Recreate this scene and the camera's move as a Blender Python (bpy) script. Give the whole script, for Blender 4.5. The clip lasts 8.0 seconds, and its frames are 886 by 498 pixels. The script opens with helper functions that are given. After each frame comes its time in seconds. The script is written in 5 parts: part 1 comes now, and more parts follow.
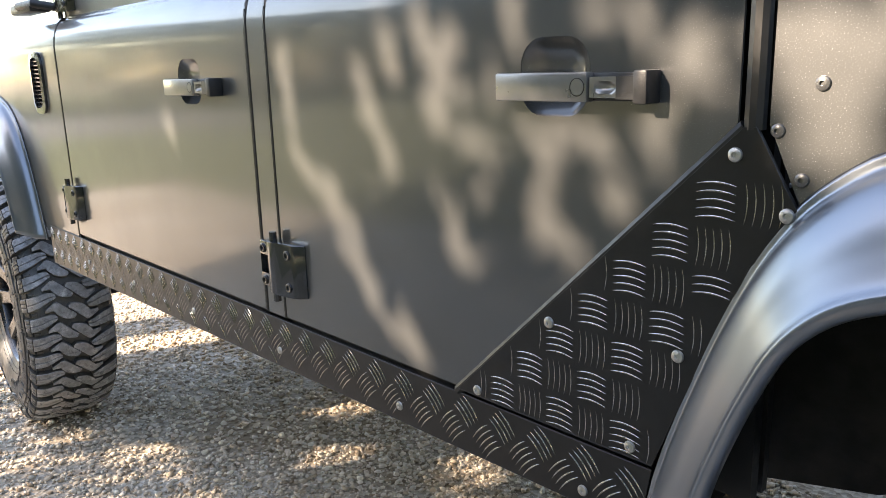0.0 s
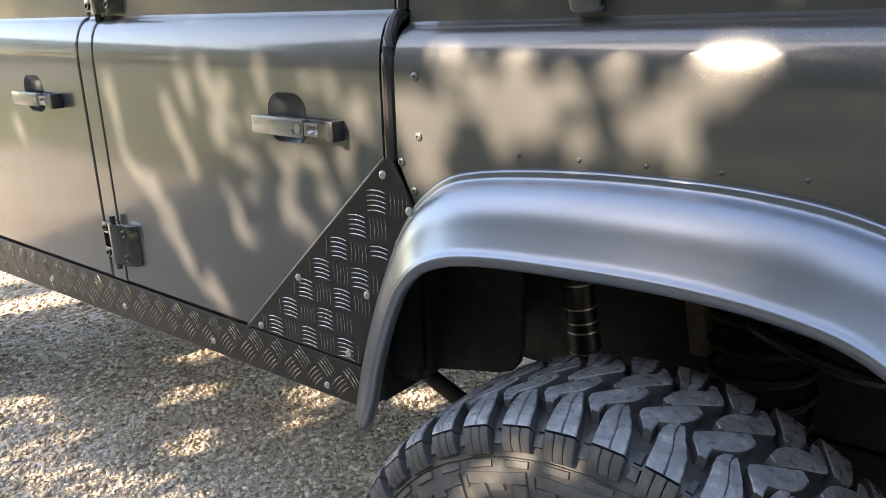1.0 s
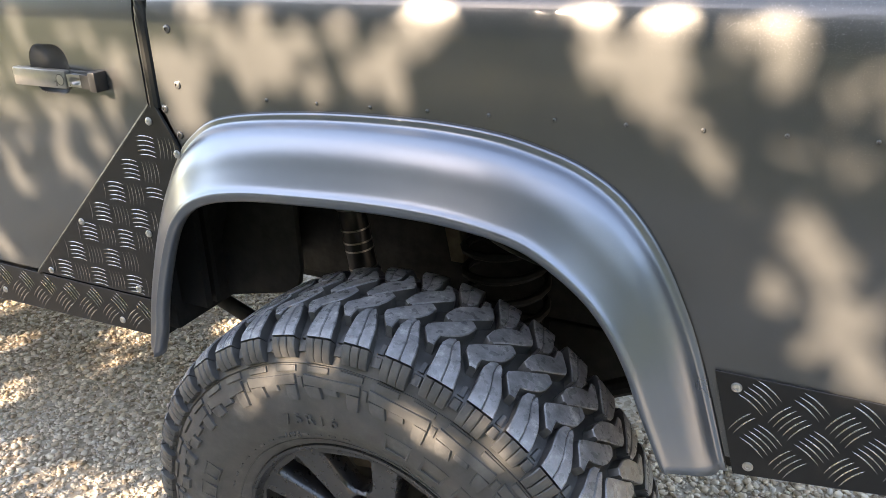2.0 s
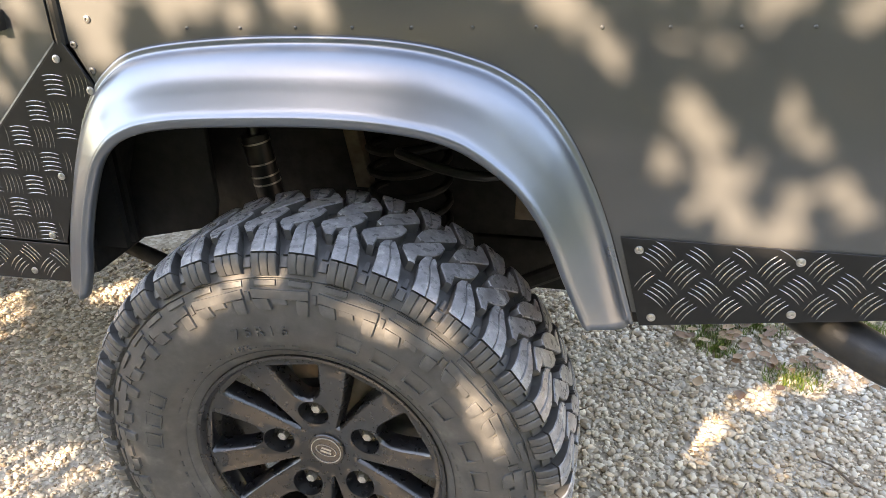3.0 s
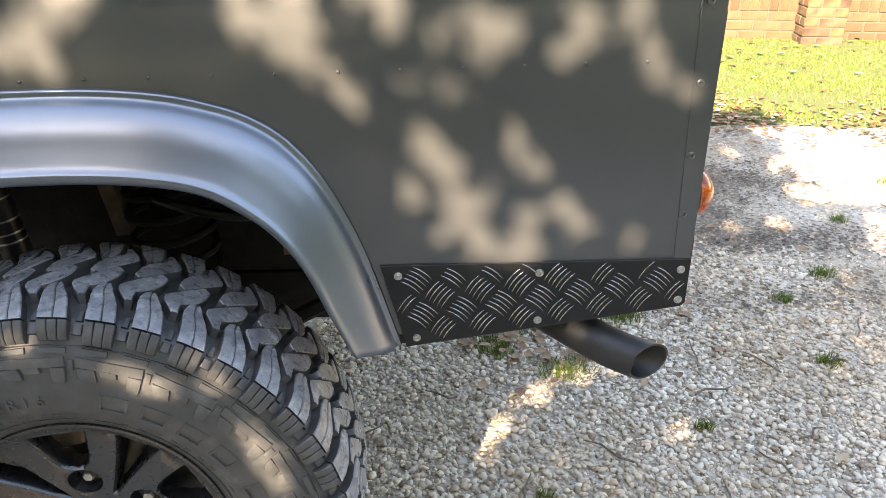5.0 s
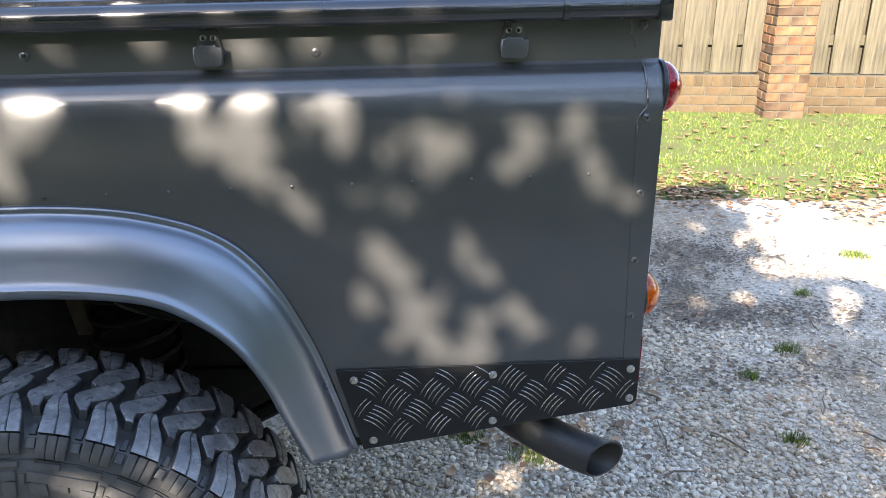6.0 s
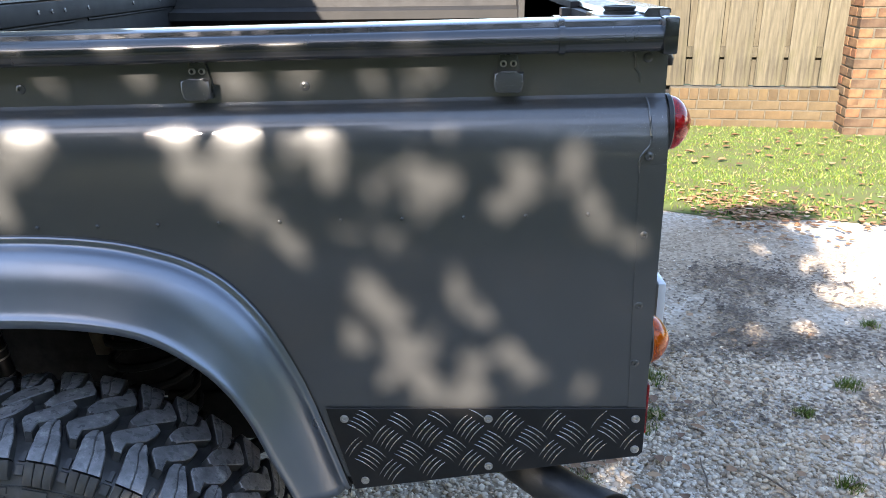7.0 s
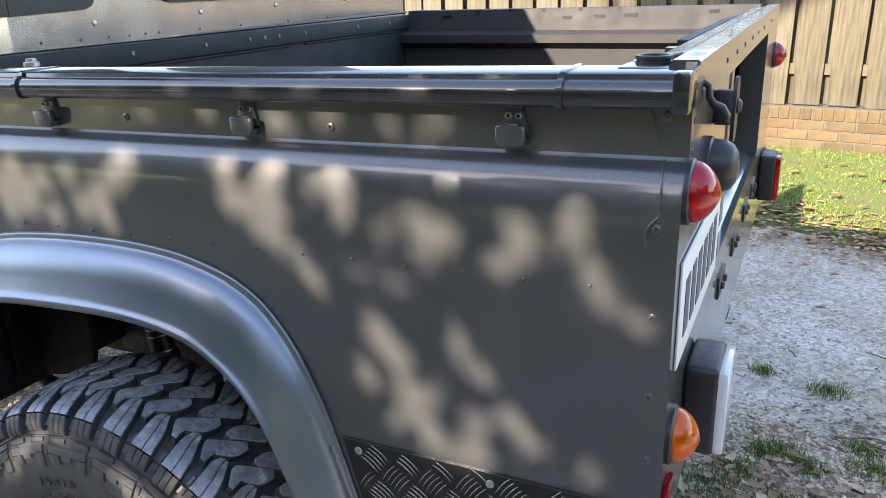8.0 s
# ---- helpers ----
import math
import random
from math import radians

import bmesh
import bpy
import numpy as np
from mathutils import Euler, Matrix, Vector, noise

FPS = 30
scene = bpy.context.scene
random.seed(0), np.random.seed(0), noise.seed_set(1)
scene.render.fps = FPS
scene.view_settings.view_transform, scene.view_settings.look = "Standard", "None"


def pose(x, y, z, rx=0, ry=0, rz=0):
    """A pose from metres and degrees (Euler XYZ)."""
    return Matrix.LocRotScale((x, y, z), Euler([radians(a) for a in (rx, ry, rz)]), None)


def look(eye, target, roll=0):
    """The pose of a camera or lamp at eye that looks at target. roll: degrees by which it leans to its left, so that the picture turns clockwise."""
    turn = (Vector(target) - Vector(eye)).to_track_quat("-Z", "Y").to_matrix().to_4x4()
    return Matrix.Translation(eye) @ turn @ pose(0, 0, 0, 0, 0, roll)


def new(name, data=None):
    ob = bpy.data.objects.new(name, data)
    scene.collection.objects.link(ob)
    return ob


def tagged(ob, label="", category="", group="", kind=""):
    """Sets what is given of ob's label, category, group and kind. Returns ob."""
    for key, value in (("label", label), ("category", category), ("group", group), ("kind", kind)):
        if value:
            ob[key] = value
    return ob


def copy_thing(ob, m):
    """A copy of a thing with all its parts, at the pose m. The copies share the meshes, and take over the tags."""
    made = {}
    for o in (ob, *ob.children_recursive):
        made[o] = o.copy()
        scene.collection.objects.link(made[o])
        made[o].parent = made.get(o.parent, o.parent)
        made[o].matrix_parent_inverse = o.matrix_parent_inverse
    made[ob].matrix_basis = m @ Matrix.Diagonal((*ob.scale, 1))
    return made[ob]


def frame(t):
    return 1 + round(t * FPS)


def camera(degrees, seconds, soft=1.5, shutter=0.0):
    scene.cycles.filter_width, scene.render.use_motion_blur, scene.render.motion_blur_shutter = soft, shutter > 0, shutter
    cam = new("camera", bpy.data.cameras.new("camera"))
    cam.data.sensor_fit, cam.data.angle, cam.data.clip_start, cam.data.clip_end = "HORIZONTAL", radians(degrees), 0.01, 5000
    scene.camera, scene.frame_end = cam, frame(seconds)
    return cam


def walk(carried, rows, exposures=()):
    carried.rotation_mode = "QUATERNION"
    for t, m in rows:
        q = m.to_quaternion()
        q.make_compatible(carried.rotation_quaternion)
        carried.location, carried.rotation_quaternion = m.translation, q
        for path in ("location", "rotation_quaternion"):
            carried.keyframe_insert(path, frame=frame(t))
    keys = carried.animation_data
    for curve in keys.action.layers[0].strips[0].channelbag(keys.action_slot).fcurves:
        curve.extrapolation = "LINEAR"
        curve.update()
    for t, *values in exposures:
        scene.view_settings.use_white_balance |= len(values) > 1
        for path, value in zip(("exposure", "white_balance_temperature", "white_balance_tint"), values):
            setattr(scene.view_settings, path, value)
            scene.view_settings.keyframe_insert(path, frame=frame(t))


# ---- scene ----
cam = camera(59.7, 8.0, 0.6)
PATH = [
    (0, (-0.06, -0.6, 1.1), (-1.496, 0.714, 0.642), -1.6),
    (0.5, (0.11, -0.668, 1.144), (-1.21, 0.732, 0.6), -1.7),
    (1, (0.346, -0.759, 1.243), (-0.845, 0.73, 0.639), -1.6),
    (1.5, (0.477, -0.788, 1.28), (-0.552, 0.773, 0.569), -2.0),
    (2, (0.512, -0.813, 1.296), (-0.297, 0.83, 0.493), -1.5),
    (2.2, (0.505, -0.846, 1.29), (-0.215, 0.832, 0.475), -1.5),
    (3.3, (0.437, -1.002, 1.256), (0.103, 0.745, 0.343), -1.5),
    (3.5, (0.443, -1.014, 1.251), (0.167, 0.744, 0.338), -1.4),
    (4, (0.462, -1.008, 1.251), (0.313, 0.766, 0.339), -1.2),
    (4.5, (0.478, -0.995, 1.255), (0.452, 0.795, 0.362), -0.7),
    (5, (0.499, -0.987, 1.302), (0.586, 0.815, 0.44), -0.1),
    (5.2, (0.516, -1.008, 1.305), (0.617, 0.826, 0.515), -0.1),
    (6.3, (0.538, -0.986, 1.385), (0.686, 0.884, 0.691), -0.2),
    (6.5, (0.542, -0.98, 1.389), (0.686, 0.894, 0.705), -0.2),
    (7, (0.646, -0.947, 1.389), (0.604, 0.932, 0.705), -0.7),
    (7.5, (0.872, -0.888, 1.403), (0.478, 0.96, 0.746), -1.2),
    (8, (1.017, -0.814, 1.423), (0.198, 0.892, 0.775), -1.9),
]
EXPOSURES = [(0.0, 2.70, 8250, 17), (1.0, 2.90, 8450, 17), (2.2, 3.31, 9000, 18), (3.5, 3.58, 9800, 19), (4.5, 3.46, 9550, 19), (5.2, 3.05, 8600, 16), (6.3, 2.6, 6950, 15), (7.0, 2.55, 7050, 15), (8.0, 2.64, 7500, 17)]
walk(cam, [(t, look(eye, target, roll)) for t, eye, target, roll in PATH], EXPOSURES)

from mathutils import geometry

# ---- world, sun ----
SUN_TRAVEL = Vector((0.40, 1.0, -0.585)).normalized()
world = bpy.data.worlds.new("world")
scene.world = world
world.use_nodes = True
wn = world.node_tree.nodes
sky = wn.new("ShaderNodeTexSky")
sky.sky_type = "NISHITA"
sky.sun_disc = False
sky.ozone_density, sky.dust_density = 1.6, 0.45
sky.sun_elevation = math.asin(-SUN_TRAVEL.z)
sky.sun_rotation = math.atan2(-SUN_TRAVEL.x, -SUN_TRAVEL.y)
world.node_tree.links.new(sky.outputs[0], wn["Background"].inputs[0])
wn["Background"].inputs[1].default_value = 0.15
sun = new("sun", bpy.data.lights.new("sun", "SUN"))
sun.data.energy, sun.data.angle, sun.data.color = 4.0, radians(0.53), (1.0, 0.94, 0.85)
sun.matrix_world = look((-6, -8, 6), Vector((-6, -8, 6)) + SUN_TRAVEL)


# ---- materials ----
def mat(name, colour, rough=0.5, metal=0.0, coat=0.0, **more):
    m = bpy.data.materials.new(name)
    m.use_nodes = True
    b = m.node_tree.nodes["Principled BSDF"]
    b.inputs["Base Color"].default_value = (*colour, 1)
    b.inputs["Roughness"].default_value = rough
    b.inputs["Metallic"].default_value = metal
    b.inputs["Coat Weight"].default_value = coat
    for k, v in more.items():
        b.inputs[k.replace("_", " ")].default_value = v
    return m


def nodes(m):
    t = m.node_tree
    return t, t.nodes["Principled BSDF"]


def noise_tex(t, scale, detail=4, rough=0.55, stretch=None, source="Object"):
    c = t.nodes.new("ShaderNodeTexCoord")
    n = t.nodes.new("ShaderNodeTexNoise")
    n.inputs["Scale"].default_value, n.inputs["Detail"].default_value, n.inputs["Roughness"].default_value = scale, detail, rough
    if stretch:
        mp = t.nodes.new("ShaderNodeMapping")
        mp.inputs["Scale"].default_value = stretch
        t.links.new(c.outputs[source], mp.inputs[0])
        t.links.new(mp.outputs[0], n.inputs["Vector"])
    else:
        t.links.new(c.outputs[source], n.inputs["Vector"])
    return n.outputs["Fac"]


def ramp(t, fac, *stops):
    r = t.nodes.new("ShaderNodeValToRGB")
    e = r.color_ramp.elements
    while len(e) < len(stops):
        e.new(0.5)
    for q, (p, c) in zip(e, stops):
        q.position = p
        q.color = (*c, 1) if len(c) == 3 else c
    t.links.new(fac, r.inputs[0])
    return r.outputs[0]


def mixed(t, kind, fac, a, b):
    x = t.nodes.new("ShaderNodeMix")
    x.data_type, x.blend_type = "RGBA", kind
    for v, sock in ((fac, x.inputs[0]), (a, x.inputs[6]), (b, x.inputs[7])):
        if isinstance(v, (int, float)):
            sock.default_value = v
        elif isinstance(v, tuple):
            sock.default_value = (*v, 1)
        else:
            t.links.new(v, sock)
    return x.outputs[2]


def bump(t, b, fac, strength, dist):
    n = t.nodes.new("ShaderNodeBump")
    n.inputs["Strength"].default_value, n.inputs["Distance"].default_value = strength, dist
    t.links.new(fac, n.inputs["Height"])
    t.links.new(n.outputs[0], b.inputs["Normal"])


def grey(v):
    return (v, v, v)


def make_paint():
    m = mat("gunmetal_paint", (0.07, 0.071, 0.071), 0.4, 0.38, 1.0, Coat_Roughness=0.06, Coat_IOR=1.52)
    t, b = nodes(m)
    fine = noise_tex(t, 800, 2)
    cloud = noise_tex(t, 3.5, 5)
    base = ramp(t, cloud, (0.3, (0.066, 0.0668, 0.0660)), (0.7, (0.076, 0.0768, 0.0760)))
    flake = ramp(t, fine, (0.5, grey(0.90)), (0.64, grey(1.05)), (0.73, grey(3.2)))
    t.links.new(mixed(t, "MULTIPLY", 1.0, base, flake), b.inputs["Base Color"])
    t.links.new(ramp(t, noise_tex(t, 9, 6), (0.3, grey(0.34)), (0.7, grey(0.42))), b.inputs["Roughness"])
    t.links.new(ramp(t, noise_tex(t, 14, 6), (0.3, grey(0.08)), (0.7, grey(0.15))), b.inputs["Coat Roughness"])
    bump(t, b, noise_tex(t, 350, 2), 0.03, 0.001)
    return m


def make_flare():
    m = mat("sky_tinted_flare_paint", (0.2, 0.205, 0.21), 0.27, 0.75, 0.15, Coat_Roughness=0.15)
    t, b = nodes(m)
    t.links.new(ramp(t, noise_tex(t, 4, 3), (0.0, grey(0.25)), (1.0, grey(0.32))), b.inputs["Roughness"])
    # grey metal tinted blue: reflected sky is put into the base colour
    t.links.new(ramp(t, noise_tex(t, 9, 4), (0.0, (0.165, 0.187, 0.218)), (1.0, (0.205, 0.228, 0.258))), b.inputs["Base Color"])
    bump(t, b, noise_tex(t, 500, 2), 0.03, 0.001)
    return m


def make_rubber():
    m = mat("tyre_rubber", (0.035, 0.034, 0.033), 0.62)
    t, b = nodes(m)
    c = ramp(t, noise_tex(t, 25, 8, 0.65), (0.3, (0.042, 0.042, 0.042)), (0.55, (0.068, 0.0675, 0.066)), (0.75, (0.13, 0.126, 0.12)))
    t.links.new(c, b.inputs["Base Color"])
    t.links.new(ramp(t, noise_tex(t, 60, 4), (0.3, grey(0.32)), (0.7, grey(0.48))), b.inputs["Roughness"])
    bump(t, b, noise_tex(t, 420, 4), 0.15, 0.001)
    return m


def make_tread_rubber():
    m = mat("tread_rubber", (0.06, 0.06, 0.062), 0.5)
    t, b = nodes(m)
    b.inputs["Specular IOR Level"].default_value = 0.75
    # pale bluish tops: wear and dust, with the sky's sheen put into the colour
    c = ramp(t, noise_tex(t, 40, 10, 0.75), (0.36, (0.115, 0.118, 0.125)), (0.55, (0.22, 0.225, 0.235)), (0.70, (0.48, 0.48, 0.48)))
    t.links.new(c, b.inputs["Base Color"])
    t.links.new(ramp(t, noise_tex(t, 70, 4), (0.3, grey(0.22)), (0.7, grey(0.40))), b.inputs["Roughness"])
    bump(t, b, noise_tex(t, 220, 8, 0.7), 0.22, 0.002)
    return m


def simple(name, a, b_, scale, rough=(0.4, 0.6), metal=0.0, bumps=0.1, coat=0.0, stretch=None, bscale=None):
    m = mat(name, a, rough[0], metal, coat)
    t, b = nodes(m)
    f = noise_tex(t, scale, 6, 0.6, stretch)
    t.links.new(ramp(t, f, (0.32, a), (0.68, b_)), b.inputs["Base Color"])
    t.links.new(ramp(t, noise_tex(t, scale * 2.3, 4), (0.3, grey(rough[0])), (0.7, grey(rough[1]))), b.inputs["Roughness"])
    if bumps:
        bump(t, b, noise_tex(t, bscale or scale * 6, 5, 0.6, stretch), bumps, 0.002)
    return m


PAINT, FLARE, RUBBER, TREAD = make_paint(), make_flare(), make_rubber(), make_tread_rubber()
PLATE = simple("black_plate_paint", (0.006, 0.006, 0.0063), (0.011, 0.011, 0.0113), 40, (0.28, 0.4), 0.0, 0.06)
nodes(PLATE)[1].inputs["Specular IOR Level"].default_value = 0.4
BARS = simple("worn_bar_metal", (0.25, 0.25, 0.25), (0.48, 0.48, 0.48), 90, (0.18, 0.3), 0.95, 0.1)
BRIGHT = simple("bright_steel", (0.55, 0.54, 0.52), (0.4, 0.39, 0.37), 200, (0.25, 0.5), 0.9, 0.1)
BLACK = simple("black_plastic", (0.012, 0.012, 0.013), (0.02, 0.02, 0.021), 60, (0.35, 0.5), 0.0, 0.1)
SEAL = simple("black_seal", (0.006, 0.006, 0.006), (0.01, 0.01, 0.01), 60, (0.35, 0.5), 0.0, 0.05)
RIM = simple("satin_black_alloy", (0.0075, 0.0078, 0.0090), (0.0095, 0.0098, 0.0112), 40, (0.26, 0.31), 0.0, 0.0, 0.6)
nodes(RIM)[1].inputs["Coat Roughness"].default_value = 0.22
SATIN = simple("satin_grey_metal", (0.22, 0.215, 0.205), (0.27, 0.265, 0.255), 30, (0.26, 0.36), 0.7, 0.03, 0.2)
SILVER = simple("silver_grey_panel", (0.50, 0.485, 0.465), (0.58, 0.565, 0.545), 6, (0.16, 0.24), 0.85, 0.02)
GLOSS = simple("dark_gloss_paint", (0.015, 0.0155, 0.0165), (0.020, 0.0205, 0.0215), 12, (0.22, 0.28), 0.1, 0.0, 1.0)
nodes(GLOSS)[1].inputs["Coat Roughness"].default_value = 0.05
BED = simple("dark_bed_paint", (0.022, 0.022, 0.022), (0.030, 0.029, 0.028), 8, (0.6, 0.75), 0.0, 0.05)
nodes(BED)[1].inputs["Specular IOR Level"].default_value = 0.3
# near-black: the shade of well and underside is put into this colour
UNDER = simple("shade_black_underbody", (0.0025, 0.0025, 0.0025), (0.006, 0.0057, 0.0053), 18, (0.6, 0.85), 0.0, 0.3)
EXH = simple("black_exhaust_paint", (0.014, 0.014, 0.0148), (0.026, 0.0255, 0.025), 40, (0.45, 0.6), 0.1, 0.15)


def make_gravel(name, stones):
    m = mat(name, (0.4, 0.38, 0.35), 0.9)
    t, b = nodes(m)
    if stones:
        g = t.nodes.new("ShaderNodeNewGeometry")
        c = ramp(t, g.outputs["Random Per Island"], (0.0, (0.22, 0.18, 0.14)), (0.15, (0.45, 0.375, 0.295)), (0.35, (0.58, 0.52, 0.45)), (0.6, (0.67, 0.605, 0.52)), (0.8, (0.48, 0.46, 0.43)), (1.0, (0.80, 0.75, 0.665)))
        big = ramp(t, noise_tex(t, 0.9, 4), (0.35, (0.78, 0.65, 0.48)), (0.60, (1.0, 0.96, 0.90)))
        t.links.new(mixed(t, "MULTIPLY", 0.8, c, big), b.inputs["Base Color"])
        bump(t, b, noise_tex(t, 250, 4), 0.25, 0.002)
    else:
        v = t.nodes.new("ShaderNodeTexVoronoi")
        v.inputs["Scale"].default_value = 70
        co = t.nodes.new("ShaderNodeTexCoord")
        t.links.new(co.outputs["Object"], v.inputs["Vector"])
        c = ramp(t, v.outputs["Color"], (0.1, (0.29, 0.25, 0.20)), (0.5, (0.45, 0.405, 0.345)), (0.9, (0.60, 0.56, 0.50)))
        dirt = ramp(t, noise_tex(t, 1.3, 6), (0.4, (0.62, 0.52, 0.4)), (0.62, (1.0, 0.98, 0.95)))
        t.links.new(mixed(t, "MULTIPLY", 0.85, c, dirt), b.inputs["Base Color"])
        bump(t, b, v.outputs["Distance"], 0.6, 0.008)
    return m


GRAVEL, GROUND = make_gravel("gravel_stone", True), make_gravel("packed_gravel", False)
SOIL = simple("lawn_soil", (0.085, 0.078, 0.032), (0.075, 0.118, 0.018), 9, (0.9, 1.0), 0.0, 0.4)


def make_leafy(name, stops, rough=0.6, trans=0.0):
    m = mat(name, stops[0][1], rough)
    t, b = nodes(m)
    g = t.nodes.new("ShaderNodeNewGeometry")
    t.links.new(ramp(t, g.outputs["Random Per Island"], *stops), b.inputs["Base Color"])
    return m


GRASS = make_leafy("grass_blades", ((0.0, (0.042, 0.092, 0.008)), (0.45, (0.085, 0.142, 0.013)), (0.85, (0.145, 0.18, 0.022)), (1.0, (0.30, 0.24, 0.11))))
LITTER = make_leafy("dry_leaves", ((0.0, (0.12, 0.058, 0.027)), (0.5, (0.23, 0.125, 0.060)), (0.85, (0.34, 0.215, 0.115)), (1.0, (0.48, 0.37, 0.24))))
FOLIAGE = make_leafy("tree_leaves", ((0.0, (0.03, 0.06, 0.015)), (1.0, (0.08, 0.13, 0.03))))
TWIG = simple("dry_twig", (0.10, 0.075, 0.055), (0.17, 0.13, 0.1), 30, (0.8, 0.95))
BARK = simple("tree_bark", (0.09, 0.07, 0.05), (0.16, 0.13, 0.10), 8, (0.8, 0.95), 0, 0.8, 0, (1, 1, 0.2))


# ---- helpers for meshes ----
def finish(name, bm, material, parent=None, label="", smooth=35):
    me = bpy.data.meshes.new(name)
    bmesh.ops.recalc_face_normals(bm, faces=bm.faces)
    bm.to_mesh(me)
    bm.free()
    for x in (material if isinstance(material, (list, tuple)) else (material,)):
        me.materials.append(x)
    if smooth:
        me.shade_smooth()
        me.set_sharp_from_angle(angle=radians(smooth))
    ob = new(name, me)
    if parent:
        ob.parent = parent
    return tagged(ob, label)


part = finish


def box(bm, lo, hi, bevel=0.0, seg=2, m=None):
    r = bmesh.ops.create_cube(bm, size=1.0)
    vs = r["verts"]
    for v in vs:
        v.co = Vector([lo[i] + (v.co[i] + 0.5) * (hi[i] - lo[i]) for i in range(3)])
    if bevel:
        es = list({e for v in vs for e in v.link_edges})
        r = bmesh.ops.bevel(bm, geom=es, offset=bevel, segments=seg, affect="EDGES", profile=0.5)
        vs = list({v for f in r["faces"] for v in f.verts} | {v for v in vs if v.is_valid})
    if m is not None:
        bmesh.ops.transform(bm, matrix=m, verts=vs)
    return vs


def prism(bm, pts, a, b, axis="y", bevel=0.0, seg=1):
    """A polygon in the two other axes, pushed from a to b along axis."""
    k = {"x": lambda p, q, w: (w, p, q), "y": lambda p, q, w: (p, w, q), "z": lambda p, q, w: (p, q, w)}[axis]
    lo = [bm.verts.new(k(p, q, a)) for p, q in pts]
    hi = [bm.verts.new(k(p, q, b)) for p, q in pts]
    fs = [bm.faces.new(lo), bm.faces.new(hi[::-1])]
    n = len(pts)
    for i in range(n):
        bm.faces.new((lo[i], hi[i], hi[(i + 1) % n], lo[(i + 1) % n]))
    if bevel:
        es = [e for f in fs for e in f.edges]
        bmesh.ops.bevel(bm, geom=es, offset=bevel, segments=seg, affect="EDGES", profile=0.5)
    return lo + hi


def lathe(bm, prof, n=48, m=None, closed=False):
    """Turns (radius, along) about the y axis."""
    rings = []
    for r, h in prof:
        if r < 1e-6:
            rings.append([bm.verts.new((0, h, 0))])
        else:
            rings.append([bm.verts.new((r * math.cos(2 * math.pi * i / n), h, r * math.sin(2 * math.pi * i / n))) for i in range(n)])
    for a, b in zip(rings, rings[1:] + ([rings[0]] if closed else [])):
        for i in range(n):
            j = (i + 1) % n
            q = [a[i % len(a)], a[j % len(a)], b[j % len(b)], b[i % len(b)]]
            q = list(dict.fromkeys(q))
            if len(q) > 2:
                bm.faces.new(q)
    vs = [v for r in rings for v in r]
    if m is not None:
        bmesh.ops.transform(bm, matrix=m, verts=vs)
    return vs


def tube(bm, pts, radius, n=12, caps=True):
    pts = [Vector(p) for p in pts]
    rs = radius if isinstance(radius, (list, tuple)) else [radius] * len(pts)
    up = Vector((0.1, 0.2, 1)).normalized()
    rings = []
    for i, p in enumerate(pts):
        d = (pts[min(i + 1, len(pts) - 1)] - pts[max(i - 1, 0)]).normalized()
        s = d.cross(up).normalized()
        u = s.cross(d)
        rings.append([bm.verts.new(p + rs[i] * (math.cos(2 * math.pi * k / n) * s + math.sin(2 * math.pi * k / n) * u)) for k in range(n)])
    for a, b in zip(rings, rings[1:]):
        for k in range(n):
            bm.faces.new((a[k], a[(k + 1) % n], b[(k + 1) % n], b[k]))
    if caps:
        bm.faces.new(rings[0][::-1])
        bm.faces.new(rings[-1])
    return [v for r in rings for v in r]


def strip(bm, rows, closed=False):
    """A skin over rows of points."""
    vs = [[bm.verts.new(p) for p in r] for r in rows]
    for a, b in zip(vs, vs[1:]):
        for i in range(len(a) - 1):
            bm.faces.new((a[i], a[i + 1], b[i + 1], b[i]))
    return vs


def spline(pts, n):
    """Even steps along a smooth curve through the points."""
    P = [Vector(p) for p in pts]
    P = [2 * P[0] - P[1]] + P + [2 * P[-1] - P[-2]]
    out = []
    for i in range(1, len(P) - 2):
        for k in range(24):
            u = k / 24
            a, b, c, d = P[i - 1:i + 3]
            out.append(0.5 * (2 * b + (c - a) * u + (2 * a - 5 * b + 4 * c - d) * u * u + (3 * b - a - 3 * c + d) * u ** 3))
    out.append(P[-2])
    L = [0.0]
    for a, b in zip(out, out[1:]):
        L.append(L[-1] + (b - a).length)
    res = []
    for k in range(n):
        s = L[-1] * k / (n - 1)
        i = min(max(int(np.searchsorted(L, s)), 1), len(out) - 1)
        u = (s - L[i - 1]) / max(L[i] - L[i - 1], 1e-9)
        res.append(out[i - 1].lerp(out[i], u))
    return res


def soup(name, verts, faces, material, smooth=False):
    """One mesh from numpy arrays of corners and equal-sided faces."""
    me = bpy.data.meshes.new(name)
    k = faces.shape[1]
    me.vertices.add(len(verts))
    me.vertices.foreach_set("co", verts.astype(np.float32).ravel())
    me.loops.add(faces.size)
    me.loops.foreach_set("vertex_index", faces.astype(np.int32).ravel())
    me.polygons.add(len(faces))
    me.polygons.foreach_set("loop_start", np.arange(0, faces.size, k, dtype=np.int32))
    me.update(calc_edges=True)
    me.materials.append(material)
    if smooth:
        me.shade_smooth()
    return new(name, me)


